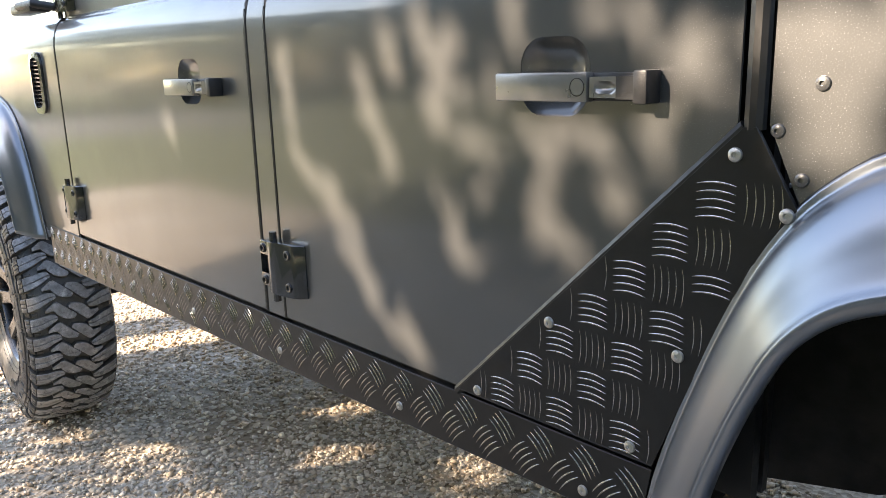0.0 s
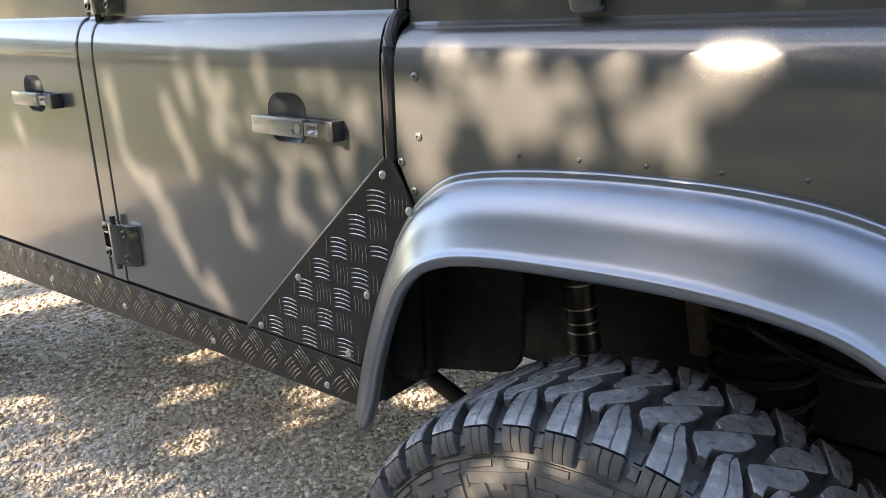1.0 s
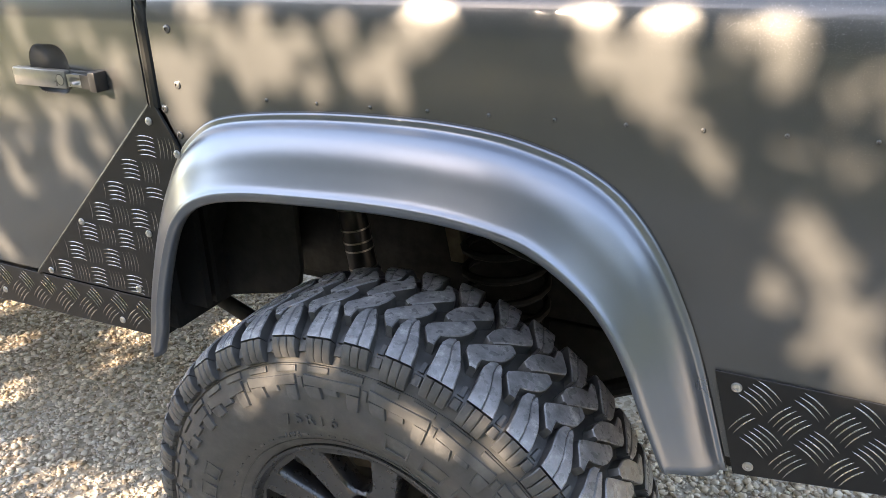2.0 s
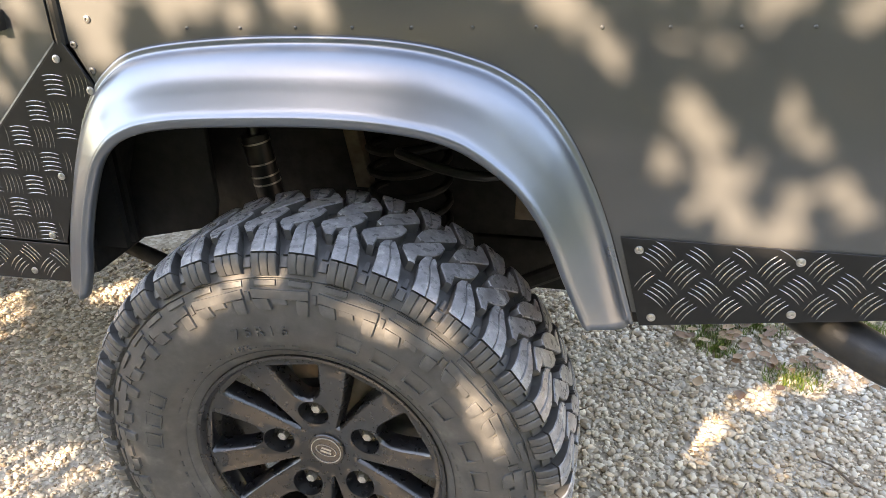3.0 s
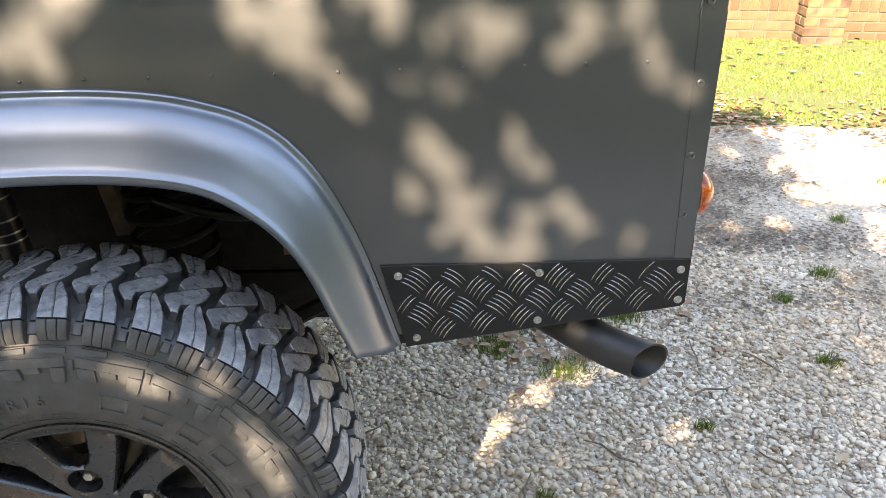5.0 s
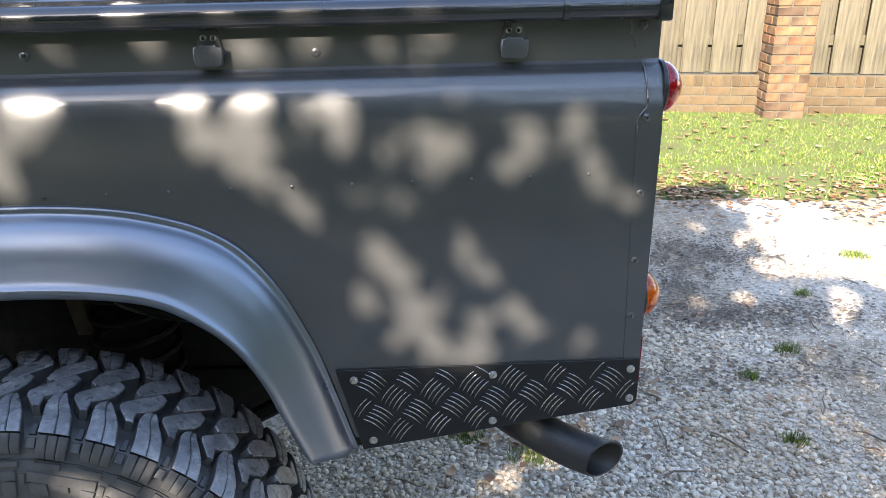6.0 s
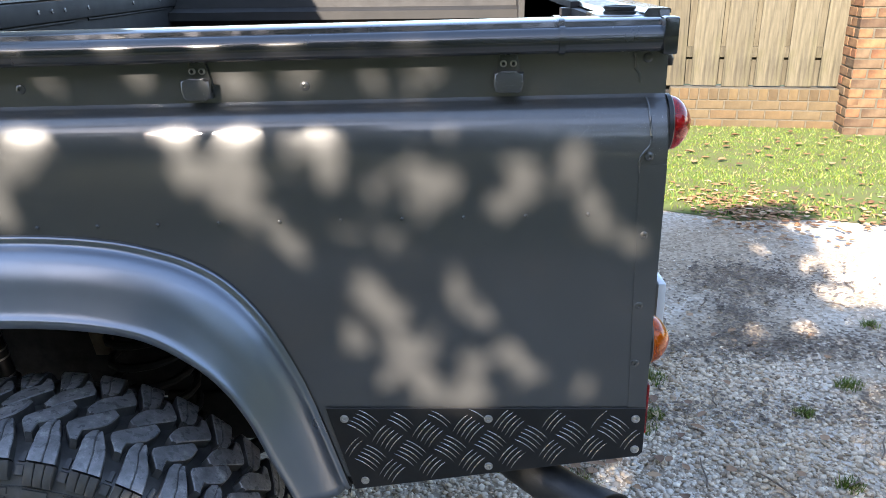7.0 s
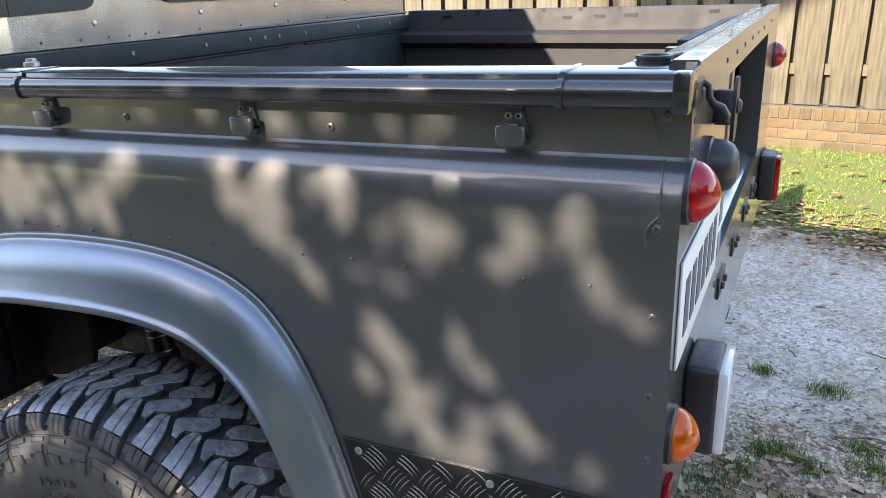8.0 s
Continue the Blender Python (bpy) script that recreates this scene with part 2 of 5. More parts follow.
def cut(ob, cutters, bevel=0.0):
    """Takes the cutters' shapes out of ob for good."""
    for c in cutters:
        q = ob.modifiers.new("cut", "BOOLEAN")
        q.object, q.operation, q.solver = c, "DIFFERENCE", "EXACT"
    if bevel:
        q = ob.modifiers.new("round", "BEVEL")
        q.width, q.segments, q.limit_method, q.angle_limit = bevel, 2, "ANGLE", radians(40)
    deps = bpy.context.evaluated_depsgraph_get()
    me = bpy.data.meshes.new_from_object(ob.evaluated_get(deps))
    ob.modifiers.clear()
    old = ob.data
    ob.data = me
    bpy.data.meshes.remove(old)
    me.shade_smooth()
    me.set_sharp_from_angle(angle=radians(35))
    for c in cutters:
        d = c.data
        bpy.data.objects.remove(c)
        bpy.data.meshes.remove(d)
    return ob


def sheet(bm, poly, holes, a, b):
    """A flat sheet in x and z with holes through it, from y a to y b."""
    loops = [poly] + holes
    flat = [p for l in loops for p in l]
    tris = geometry.tessellate_polygon([[Vector((x, z, 0)) for x, z in l] for l in loops])
    for y in (a, b):
        vs = [bm.verts.new((x, y, z)) for x, z in flat]
        for t in tris:
            bm.faces.new([vs[i] for i in t])
    for l in loops:
        strip(bm, [[(x, y, z) for x, z in l + l[:1]] for y in (a, b)])


def rounded(x0, x1, z0, z1, r, n=6):
    pts = []
    for cx, cz, a in ((x1 - r, z1 - r, 0), (x0 + r, z1 - r, 90), (x0 + r, z0 + r, 180), (x1 - r, z0 + r, 270)):
        for k in range(n + 1):
            b = radians(a + 90 * k / n)
            pts.append((cx + r * math.cos(b), cz + r * math.sin(b)))
    return pts


# ---- truck body ----
BACK, FAR = 0.906, 1.74
truck = tagged(new("pickup_truck"), "gunmetal grey double-cab off-road pickup truck on gravel", "pickup truck")
ARCH_TOP = [(-0.434, 0.65), (-0.418, 0.725), (-0.391, 0.809), (-0.358, 0.894), (-0.323, 0.961), (-0.282, 1.008), (-0.22, 1.040), (-0.081, 1.058), (0.075, 1.063), (0.183, 1.056), (0.258, 1.039), (0.302, 1.021), (0.340, 0.994), (0.378, 0.948), (0.410, 0.889), (0.44, 0.814), (0.483, 0.672)]
ARCH_LIP = [(-0.368, 0.655), (-0.352, 0.70), (-0.335, 0.765), (-0.307, 0.841), (-0.279, 0.893), (-0.236, 0.927), (-0.164, 0.945), (-0.045, 0.954), (0.067, 0.958), (0.16, 0.954), (0.234, 0.94), (0.293, 0.906), (0.331, 0.869), (0.361, 0.820), (0.385, 0.761), (0.414, 0.694)]
AXLE_F = -2.79


def side_profile(z0):
    """The side from z0 up over the rounded shoulder to the crease, as (y, z)."""
    pts = [(0.0, z0), (0.0, 1.160)]
    for k in range(1, 11):
        a = radians(8.6 * k)
        pts.append((0.034 * (1 - math.cos(a)), 1.160 + 0.073 * math.sin(a)))
    return pts + [(0.0335, 1.2350), (0.036, 1.2385), (0.0365, 1.31)]


def shoulder_panel(bm, x0, x1, z0=1.06, top=None, thick=0.002):
    prof = side_profile(z0)
    if top:
        prof = [p for p in prof if p[1] < top] + [(0.036, top)]
    n = len(prof)
    outer = strip(bm, [[(x, y, z) for y, z in prof] for x in (x0, x1)])
    inner = strip(bm, [[(x, y + thick, z) for y, z in prof] for x in (x0, x1)])
    for e in (0, 1):
        for k in range(n - 1):
            bm.faces.new((outer[e][k], outer[e][k + 1], inner[e][k + 1], inner[e][k]))


def arch_edge(x0=0.0):
    pts = [(p.x + x0, p.y) for p in spline(ARCH_TOP, 40)]
    return [(x, z - 0.012 if z > 0.9 else z) for x, z in pts]


bm = bmesh.new()
shoulder_panel(bm, -0.334, BACK - 0.002, 1.0925)
poly = [(-0.334, 1.0925), (-0.334, 1.05), (-0.305, 0.985)] + [p for p in arch_edge() if p[0] > -0.3][:-1] + [(0.47, 0.69), (0.52, 0.69), (BACK - 0.002, 0.74), (BACK - 0.002, 1.0925)]
prism(bm, poly, 0.0, 0.002)
for v in bm.verts:
    v.co.z += 0.013 * (v.co.x - BACK) * min(max((v.co.z - 1.17) / 0.06, 0.0), 1.0)
tub_side = part("tub_side", bm, PAINT, truck)


def flare(x0):
    n = 96
    top, lip = spline(ARCH_TOP, n), spline(ARCH_LIP, n)
    # along the section: share of the way from body to lip, and reach from the body
    sec = [(-0.03, -0.0005), (-0.025, -0.004), (0.0, -0.0050), (0.04, -0.0056), (0.075, -0.0068), (0.095, -0.0100), (0.125, -0.0165), (0.17, -0.0225), (0.25, -0.0295), (0.40, -0.0388), (0.60, -0.0482), (0.76, -0.0562), (0.82, -0.0600), (0.855, -0.0635), (0.885, -0.0645), (0.925, -0.0628), (0.97, -0.0602), (1.005, -0.0565), (1.01, -0.050), (0.98, -0.042)]
    sec = [(p.x, p.y) for p in spline(sec, 56)]
    bm = bmesh.new()
    strip(bm, [[(x0 + a.x + (b.x - a.x) * u, y, a.y + (b.y - a.y) * u) for u, y in sec] for a, b in zip(top, lip)])
    ob = part("wheel_arch_flare", bm, FLARE, truck, "smooth grey metal wheel arch flare", 60)
    q = ob.modifiers.new("thickness", "SOLIDIFY")
    q.thickness, q.offset = 0.003, -1
    # thin rubber bead between flare and body
    bm = bmesh.new()
    tube(bm, [(x0 + p.x, -0.001, p.y + 0.002) for p in spline(ARCH_TOP, 50)], 0.002, 6)
    part("bead", bm, SEAL, ob)
    return ob


flare(0.0)
flare(AXLE_F)


def door(name, poly, x0, x1, cup):
    bm = bmesh.new()
    shoulder_panel(bm, x0, x1, 1.1505, 1.42)
    sheet(bm, poly, [rounded(cup - 0.043, cup + 0.042, 1.050, 1.126, 0.028)], 0.0, 0.003)
    return part(name, bm, PAINT, truck)


front_door = door("front_door", [(-2.035, 1.1505), (-2.035, 0.726), (-1.147, 0.724), (-1.147, 1.1505)], -2.035, -1.147, -1.345)
rear_door = door("rear_door", [(-1.083, 1.1505), (-1.083, 0.724), (-0.697, 0.724), (-0.36, 1.048), (-0.36, 1.1505)], -1.083, -0.36, -0.549)


def handle(d, x0):
    """A pull handle over a pressed finger cup, in door d; x0 is the cup's middle."""
    bm = bmesh.new()
    rows = []
    for k, (grow, y) in enumerate(((0.001, 0.0003), (-0.0005, 0.0012), (-0.003, 0.0036), (-0.008, 0.0075), (-0.015, 0.0108), (-0.024, 0.0128), (-0.031, 0.0133))):
        r = rounded(x0 - 0.043 - grow, x0 + 0.042 + grow, 1.050 - grow, 1.126 + grow, max(0.028 + grow, 0.004))
        rows.append([(x, y, z) for x, z in r + r[:1]])
    v = strip(bm, rows)
    bm.faces.new(v[-1][:-1])
    cup = part("handle_cup", bm, PAINT, d)
    bm = bmesh.new()
    box(bm, (x0 - 0.058, -0.0225, 1.0655), (x0 + 0.055, -0.010, 1.0925), 0.002)
    box(bm, (x0 - 0.058, -0.014, 1.068), (x0 - 0.047, 0.004, 1.090), 0.002)
    h = part("handle_bar", bm, SATIN, d, "grey metal pull handle bar")
    bm = bmesh.new()
    lathe(bm, [(0, -0.0229), (0.0072, -0.0229), (0.0075, -0.0225), (0.0075, -0.022)], 28, Matrix.Translation((x0 + 0.0445, 0, 1.079)))
    part("key_lock", bm, SATIN, d)
    bm = bmesh.new()
    lathe(bm, [(0.0075, -0.0222), (0.0077, -0.0229), (0.0083, -0.0229), (0.0085, -0.0222)], 28, Matrix.Translation((x0 + 0.0445, 0, 1.079)))
    part("lock_ring", bm, SEAL, d)
    bm = bmesh.new()
    rows = []
    nx, nz = 14, 10
    for i in range(nx + 1):
        row = []
        for j in range(nz + 1):
            u, w = i / nx, j / nz
            dip = max(0.0, 1 - ((u - 0.5) / 0.36) ** 2 - ((w - 0.5) / 0.30) ** 2)
            row.append((x0 + 0.057 + 0.033 * u, -0.0205 + 0.005 * dip ** 0.7, 1.0695 + 0.0185 * w))
        rows.append([(row[0][0], -0.008, row[0][2])] + row + [(row[-1][0], -0.008, row[-1][2])])
    strip(bm, rows)
    part("push_button", bm, SATIN, d, "grey thumb push button with an oval dimple")
    bm = bmesh.new()
    box(bm, (x0 + 0.104, -0.0235, 1.0645), (x0 + 0.118, 0.0, 1.0935), 0.002)
    prism(bm, [(x0 + 0.086, -0.0215), (x0 + 0.106, -0.0225), (x0 + 0.106, 0.0), (x0 + 0.086, 0.0)], 1.0685, 1.0885, "z")
    box(bm, (x0 + 0.050, -0.012, 1.0665), (x0 + 0.107, -0.004, 1.0915), 0.001)
    part("handle_end", bm, BLACK, d, "black plastic handle end block")


handle(rear_door, -0.549)
handle(front_door, -1.345)

bm = bmesh.new()
shoulder_panel(bm, -1.137, -1.091, 0.722, 1.42)
part("door_pillar", bm, PAINT, truck)
bm = bmesh.new()
shoulder_panel(bm, -3.3, -2.047, 1.1505, 1.237)
sheet(bm, [(-3.3, 0.9), (-3.1, 1.04)] + [p for p in arch_edge(AXLE_F) if -3.05 < p[0] and p[1] > 0.72] + [(-2.30, 0.7), (-2.047, 0.7), (-2.047, 1.1505)] + [(-3.3, 1.1505)], [rounded(-2.222, -2.158, 1.028, 1.1495, 0.02)], 0.0, 0.003)
prism(bm, [(-3.3, 0.036), (-2.0, 0.036), (-2.0, FAR - 0.03), (-3.3, FAR - 0.03)], 1.225, 1.237, "z")
part("front_wing", bm, PAINT, truck)
bm = bmesh.new()
o, i_ = rounded(-2.236, -2.144, 1.014, 1.1635, 0.03), rounded(-2.222, -2.158, 1.028, 1.1495, 0.02)
strip(bm, [[(x, y, z) for x, z in r + r[:1]] for y, r in ((0.0, o), (-0.006, o), (-0.008, i_), (0.012, i_))])
vent = part("wing_vent", bm, GLOSS, truck, "dark grey slatted wing vent")
bm = bmesh.new()
box(bm, (-2.222, 0.012, 1.028), (-2.158, 0.014, 1.15))
part("vent_back", bm, SEAL, vent)
for k in range(12):
    bm = bmesh.new()
    box(bm, (-2.22, -0.005, -0.0015), (-2.16, 0.011, 0.0015), 0, 1, pose(0, 0, 1.034 + 0.0100 * k, 30))
    part("vent_slat", bm, GLOSS, vent)

bm = bmesh.new()
box(bm, (-2.05, 0.036, 0.70), (-0.345, 0.05, 1.17))
box(bm, (-2.05, 0.06, 0.70), (-0.345, 0.07, 1.42))
box(bm, (-1.152, 0.006, 0.715), (-1.080, 0.03, 1.165))
box(bm, (-2.052, 0.006, 0.715), (-2.03, 0.03, 1.165))
box(bm, (-2.05, 0.006, 0.70), (-0.43, 0.03, 0.722))
part("door_frame", bm, SEAL, truck, "black door seal and frame")


def seal(pts, r):
    bm = bmesh.new()
    tube(bm, pts, r, 10)
    part("door_seal", bm, SEAL, truck, "black rubber door seal")


over = [(-0.347, y + 0.003, z) for y, z in side_profile(1.05)[1:-1]]
seal([(-0.347, 0.003, 1.045), (-0.347, 0.003, 1.10)] + over + [(-0.347, 0.039, 1.42)], 0.0088)
seal([(-0.695, 0.002, 0.718), (-0.52, 0.002, 0.8865), (-0.353, 0.002, 1.047)], 0.0072)
for x in (-1.142, -1.087, -2.041):
    seal([(x, 0.004, 0.722), (x, 0.004, 1.10)] + [(x, y + 0.004, z) for y, z in side_profile(1.05)[1:-1]] + [(x, 0.04, 1.42)], 0.0056)


def hinge(x0, z0, y0=0.0):
    """A two-leaf door hinge whose pin stands at x0."""
    m = Matrix.Translation((x0, y0, z0))
    bm = bmesh.new()
    box(bm, (-0.047, -0.012, 0.0), (-0.008, 0.0, 0.074), 0.003, 2, m)
    h = part("hinge", bm, GLOSS, truck, "painted cast door hinge")
    c = bmesh.new()
    box(c, (-0.046, -0.03, 0.022), (-0.018, -0.004, 0.052), 0, 1, m)
    cut(h, [finish("cutter", c, PAINT)])
    bm = bmesh.new()
    pts = [(-0.014, 0.0), (-0.014, -0.016), (-0.006, -0.0215), (0.004, -0.0225), (0.012, -0.019), (0.050, -0.0165), (0.060, -0.012), (0.068, -0.002), (0.068, 0.0)]
    prism(bm, pts, -0.004, 0.078, "z", 0.002, 2)
    bmesh.ops.transform(bm, matrix=m, verts=bm.verts)
    part("hinge_leaf", bm, GLOSS, h)
    for x, z, y in ((0.042, 0.062, -0.0172), (0.042, 0.012, -0.0172), (-0.036, 0.062, -0.0125), (-0.036, 0.010, -0.0125)):
        bm = bmesh.new()
        lathe(bm, [(0.0078, y + 0.001), (0.0075, y - 0.0015), (0.0060, y - 0.0022), (0.0042, y - 0.0018), (0.0038, y + 0.004), (0, y + 0.004)], 16, Matrix.Translation((x0 + x, y0, z0 + z)))
        part("hinge_bolt", bm, RIM, h, "dark hinge bolt")
    bm = bmesh.new()
    tube(bm, [(x0 - 0.003, y0 - 0.012, z0 - 0.018), (x0 - 0.003, y0 - 0.012, z0 + 0.092)], 0.006, 10)
    part("hinge_pin", bm, GLOSS, h)
    return h


hinge(-1.084, 0.771)
hinge(-2.036, 0.771)
hinge(-1.084, 1.247, 0.036)
hinge(-2.036, 1.252, 0.036)
bm = bmesh.new()
tube(bm, [(-2.06, 0.02, 1.262), (-2.08, -0.02, 1.27), (-2.16, -0.03, 1.268), (-2.22, 0.0, 1.262)], 0.010, 10)
box(bm, (-2.24, -0.03, 1.252), (-2.08, 0.02, 1.275), 0.006)
part("mirror_bracket", bm, BLACK, truck, "black mirror bracket")


# ---- screws and rivets ----
def screw(parent, x, z, material, r=0.0062, y=0.0, name="rivet", axis=None):
    bm = bmesh.new()
    lathe(bm, [(r, y + 0.0005), (r, y - 0.0008), (r * 0.9, y - 0.0020), (r * 0.62, y - 0.0029), (r * 0.34, y - 0.0031), (r * 0.28, y - 0.0014), (0, y - 0.0014)], 18)
    ob = part(name, bm, material, parent)
    ob.location = (x, 0, z)
    return ob


for x, z in ((-0.299, 1.157), (-0.296, 1.081), (-0.327, 1.045), (-0.306, 1.008), (0.883, 1.166), (0.884, 1.062), (0.885, 0.963), (0.886, 0.877)):
    screw(tub_side, x, z, PAINT, 0.0058)
for k in range(13):
    screw(tub_side, -0.143 + 0.0795 * k, 1.0715 + 0.0016 * k, PAINT, 0.0026)
for x, z in ((0.089, 1.250), (0.452, 1.251), (0.881, 1.282)):
    screw(tub_side, x, z, PAINT, 0.0062, 0.0365)
bm = bmesh.new()
prism(bm, [(0.8715, 1.155), (BACK, 1.155), (BACK, 0.806), (0.8815, 0.806)][::-1], -0.0012, 0.0006)
part("corner_strip", bm, PAINT, truck)
bm = bmesh.new()
seam = spline([(0.8715, 1.145), (0.8718, 1.164), (0.879, 1.175), (0.8845, 1.186), (0.881, 1.235)], 16)
tube(bm, [(p.x, -0.001 if p.y < 1.17 else 0.034 * (1 - math.cos(math.asin(min((p.y - 1.16) / 0.073, 1)))) - 0.001, p.y) for p in seam], 0.0014, 6)
tube(bm, [(0.873, 0.0352, 1.252), (0.872, 0.0352, 1.262), (0.866, 0.0352, 1.270), (0.867, 0.0352, 1.281), (0.863, 0.0352, 1.288)], 0.0018, 6)
part("seam_sealant", bm, PAINT, truck)


# ---- tread plates ----
def inside(poly, x, z):
    hit = False
    for (x1, z1), (x2, z2) in zip(poly, poly[1:] + poly[:1]):
        if (z1 > z) != (z2 > z) and x < (x2 - x1) * (z - z1) / (z2 - z1) + x1:
            hit = not hit
    return hit


def plate(name, poly, y, origin, turn, cell=0.0412, low=1.0):
    bm = bmesh.new()
    prism(bm, poly, y, -0.0002)
    pl = part(name, bm, PLATE, truck, "black tread plate with raised bars")
    ca, sa = math.cos(radians(turn)), math.sin(radians(turn))
    V, F = [], []
    for i in range(-70, 70):
        for j in range(-70, 70):
            cx, cz = origin[0] + cell * (i * ca - j * sa), origin[1] + cell * (i * sa + j * ca)
            if not (-2.4 < cx < 1.0 and 0.55 < cz < 1.1):
                continue
            flat = (i + j) % 2 == 0
            for k in range(5):
                off = (k - 2) * 0.0072
                top, left, right = [], [], []
                ok = True
                for s in range(7):
                    u = -1 + s / 3
                    along = 0.0175 * u
                    across = off + 0.0022 * (1 - u * u) - 0.0012
                    w = 0.00105 * (1 - 0.75 * u * u)
                    for lst, d, h in ((left, -w, 0.0), (top, 0.0, 0.0011 * (1 if flat else low) * (1 - 0.6 * u ** 4)), (right, w, 0.0)):
                        p, q = (along, across + d) if flat else (across + d, along)
                        X, Z = cx + p * ca - q * sa, cz + p * sa + q * ca
                        lst.append((X, y - h + (0.0002 if h == 0 else 0), Z))
                        ok = ok and (h > 0 or inside(poly, X, Z))
                if not ok:
                    continue
                n = len(V)
                V += left + top + right
                for s in range(6):
                    F += [(n + s, n + s + 1, n + 8 + s, n + 7 + s), (n + 7 + s, n + 8 + s, n + 15 + s, n + 14 + s)]
    bm = bmesh.new()
    tube(bm, [(px, y + 0.0004, pz) for px, pz in poly + poly[:1]], 0.0006, 6)
    part("cut_edge", bm, PLATE, pl, "rounded black edge")
    b = soup("bar_relief", np.array(V), np.array(F), BARS, True)
    b.parent = pl
    tagged(b, kind="stuff")
    return pl


sill = plate("sill_plate", [(-2.27, 0.717), (-2.27, 0.615), (-0.437, 0.648), (-0.425, 0.717)], -0.003, (-0.530, 0.669), 45)
corner = plate("corner_plate", [(-0.69, 0.7235), (-0.424, 0.7235), (-0.39, 0.812), (-0.34, 0.935), (-0.30, 0.975), (-0.318, 1.005), (-0.342, 1.047), (-0.352, 1.047)], -0.005, (-0.373, 0.986), 0, 0.0408, 0.15)
rear_plate = plate("rear_plate", [(0.457, 0.806), (BACK, 0.806), (BACK, 0.735), (0.900, 0.729), (0.492, 0.671)], -0.0035, (0.665, 0.717), 53)
for x, z in ((-0.358, 1.025), (-0.313, 0.98), (-0.401, 0.841), (-0.550, 0.839), (-0.657, 0.731), (-0.448, 0.735)):
    screw(corner, x, z, BRIGHT, 0.0062, -0.005)
for x in (-0.505, -0.806, -1.108, -1.418, -1.707, -1.985):
    screw(sill, x, 0.663, BRIGHT, 0.0062, -0.003)
for x, z in ((0.482, 0.79), (0.686, 0.79), (0.507, 0.686), (0.687, 0.711), (0.893, 0.79), (0.895, 0.74)):
    screw(rear_plate, x, z, BRIGHT, 0.0062, -0.0035)
bm = bmesh.new()
prism(bm, [(-2.27, 0.714), (-2.27, 0.621), (-0.44, 0.654), (-0.43, 0.714)], 0.0005, 0.05)
part("sill", bm, UNDER, truck)

# ---- rail along the bed side ----
def lean(bm):
    for v in bm.verts:
        v.co.z += 0.0155 * (v.co.x - BACK)


bm = bmesh.new()
rail = [(0.05, 1.292), (0.012, 1.2925), (0.005, 1.2960), (0.002, 1.3030), (0.002, 1.3115), (0.005, 1.3180), (0.011, 1.3222), (0.018, 1.3232), (0.0195, 1.3285), (0.024, 1.3305), (0.085, 1.3310), (0.085, 1.322), (0.05, 1.322)]
prism(bm, rail, -0.33, 0.890, "x")
lean(bm)
side_rail = part("side_rail", bm, GLOSS, truck, "", 50)
for x in (-0.100, 0.770):
    bm = bmesh.new()
    prism(bm, [(y - 0.0035 if y < 0.04 else y, z + (0.002 if z > 1.31 else -0.002)) for y, z in rail], x - 0.0035, x + 0.0035, "x")
    lean(bm)
    part("rail_joint", bm, GLOSS, side_rail)
bm = bmesh.new()
box(bm, (0.889, -0.001, 1.289), (BACK + 0.001, 0.05, 1.3325), 0.003)
part("rail_end", bm, GLOSS, side_rail)
bm = bmesh.new()
lathe(bm, [(0.0205, 0.0), (0.0205, 0.003), (0.0190, 0.0035), (0.0190, 0.0055), (0.0205, 0.006), (0.0205, 0.0095), (0.0185, 0.0100), (0.0165, 0.0095), (0.016, 0.006), (0, 0.006)], 32, pose(0.853, 0.092, 1.3315, 90))
part("drain_cap", bm, BLACK, truck, "black round socket cap")
bm = bmesh.new()
lathe(bm, [(0.012, 0.0), (0.012, 0.006), (0.008, 0.008), (0.008, 0.012), (0, 0.012)], 20, pose(-0.115, 0.05, 1.320, 90))
part("rail_bolt", bm, BRIGHT, truck)


def tie_hook(x):
    drop = 0.0155 * (x - BACK)
    m = Matrix.Translation((x, 0.0365, drop))
    bm = bmesh.new()
    prism(bm, [(-0.0185, 1.258), (-0.0105, 1.2905), (0.0105, 1.2905), (0.0185, 1.258)], -0.0055, 0.0, "y", 0.0012, 2)
    bmesh.ops.transform(bm, matrix=m, verts=bm.verts)
    h = part("tie_hook", bm, PAINT, truck, "small painted rope hook with two bolts")
    bm = bmesh.new()
    lip = [(-0.0165, 1.249), (-0.012, 1.2455), (0.012, 1.2455), (0.0165, 1.249), (0.0185, 1.256), (0.0185, 1.2715), (0.010, 1.2690), (0.0, 1.2680), (-0.010, 1.2690), (-0.0185, 1.2715), (-0.0185, 1.256)]
    prism(bm, lip, -0.021, -0.0125, "y", 0.003, 3)
    prism(bm, [(-0.0165, 1.2465), (0.0165, 1.2465), (0.0165, 1.2535), (-0.0165, 1.2535)], -0.0135, -0.0005, "y", 0.001)
    bmesh.ops.transform(bm, matrix=m, verts=bm.verts)
    part("hook_pad", bm, PAINT, h, "", 60)
    for dx in (-0.0062, 0.0062):
        screw(h, x + dx, 1.2800 + drop, BRIGHT, 0.0044, 0.0310)
        screw(h, x + dx, 1.2800 + drop, SEAL, 0.0024, 0.0290)


for x in (-0.072, 0.319, 0.708):
    tie_hook(x)

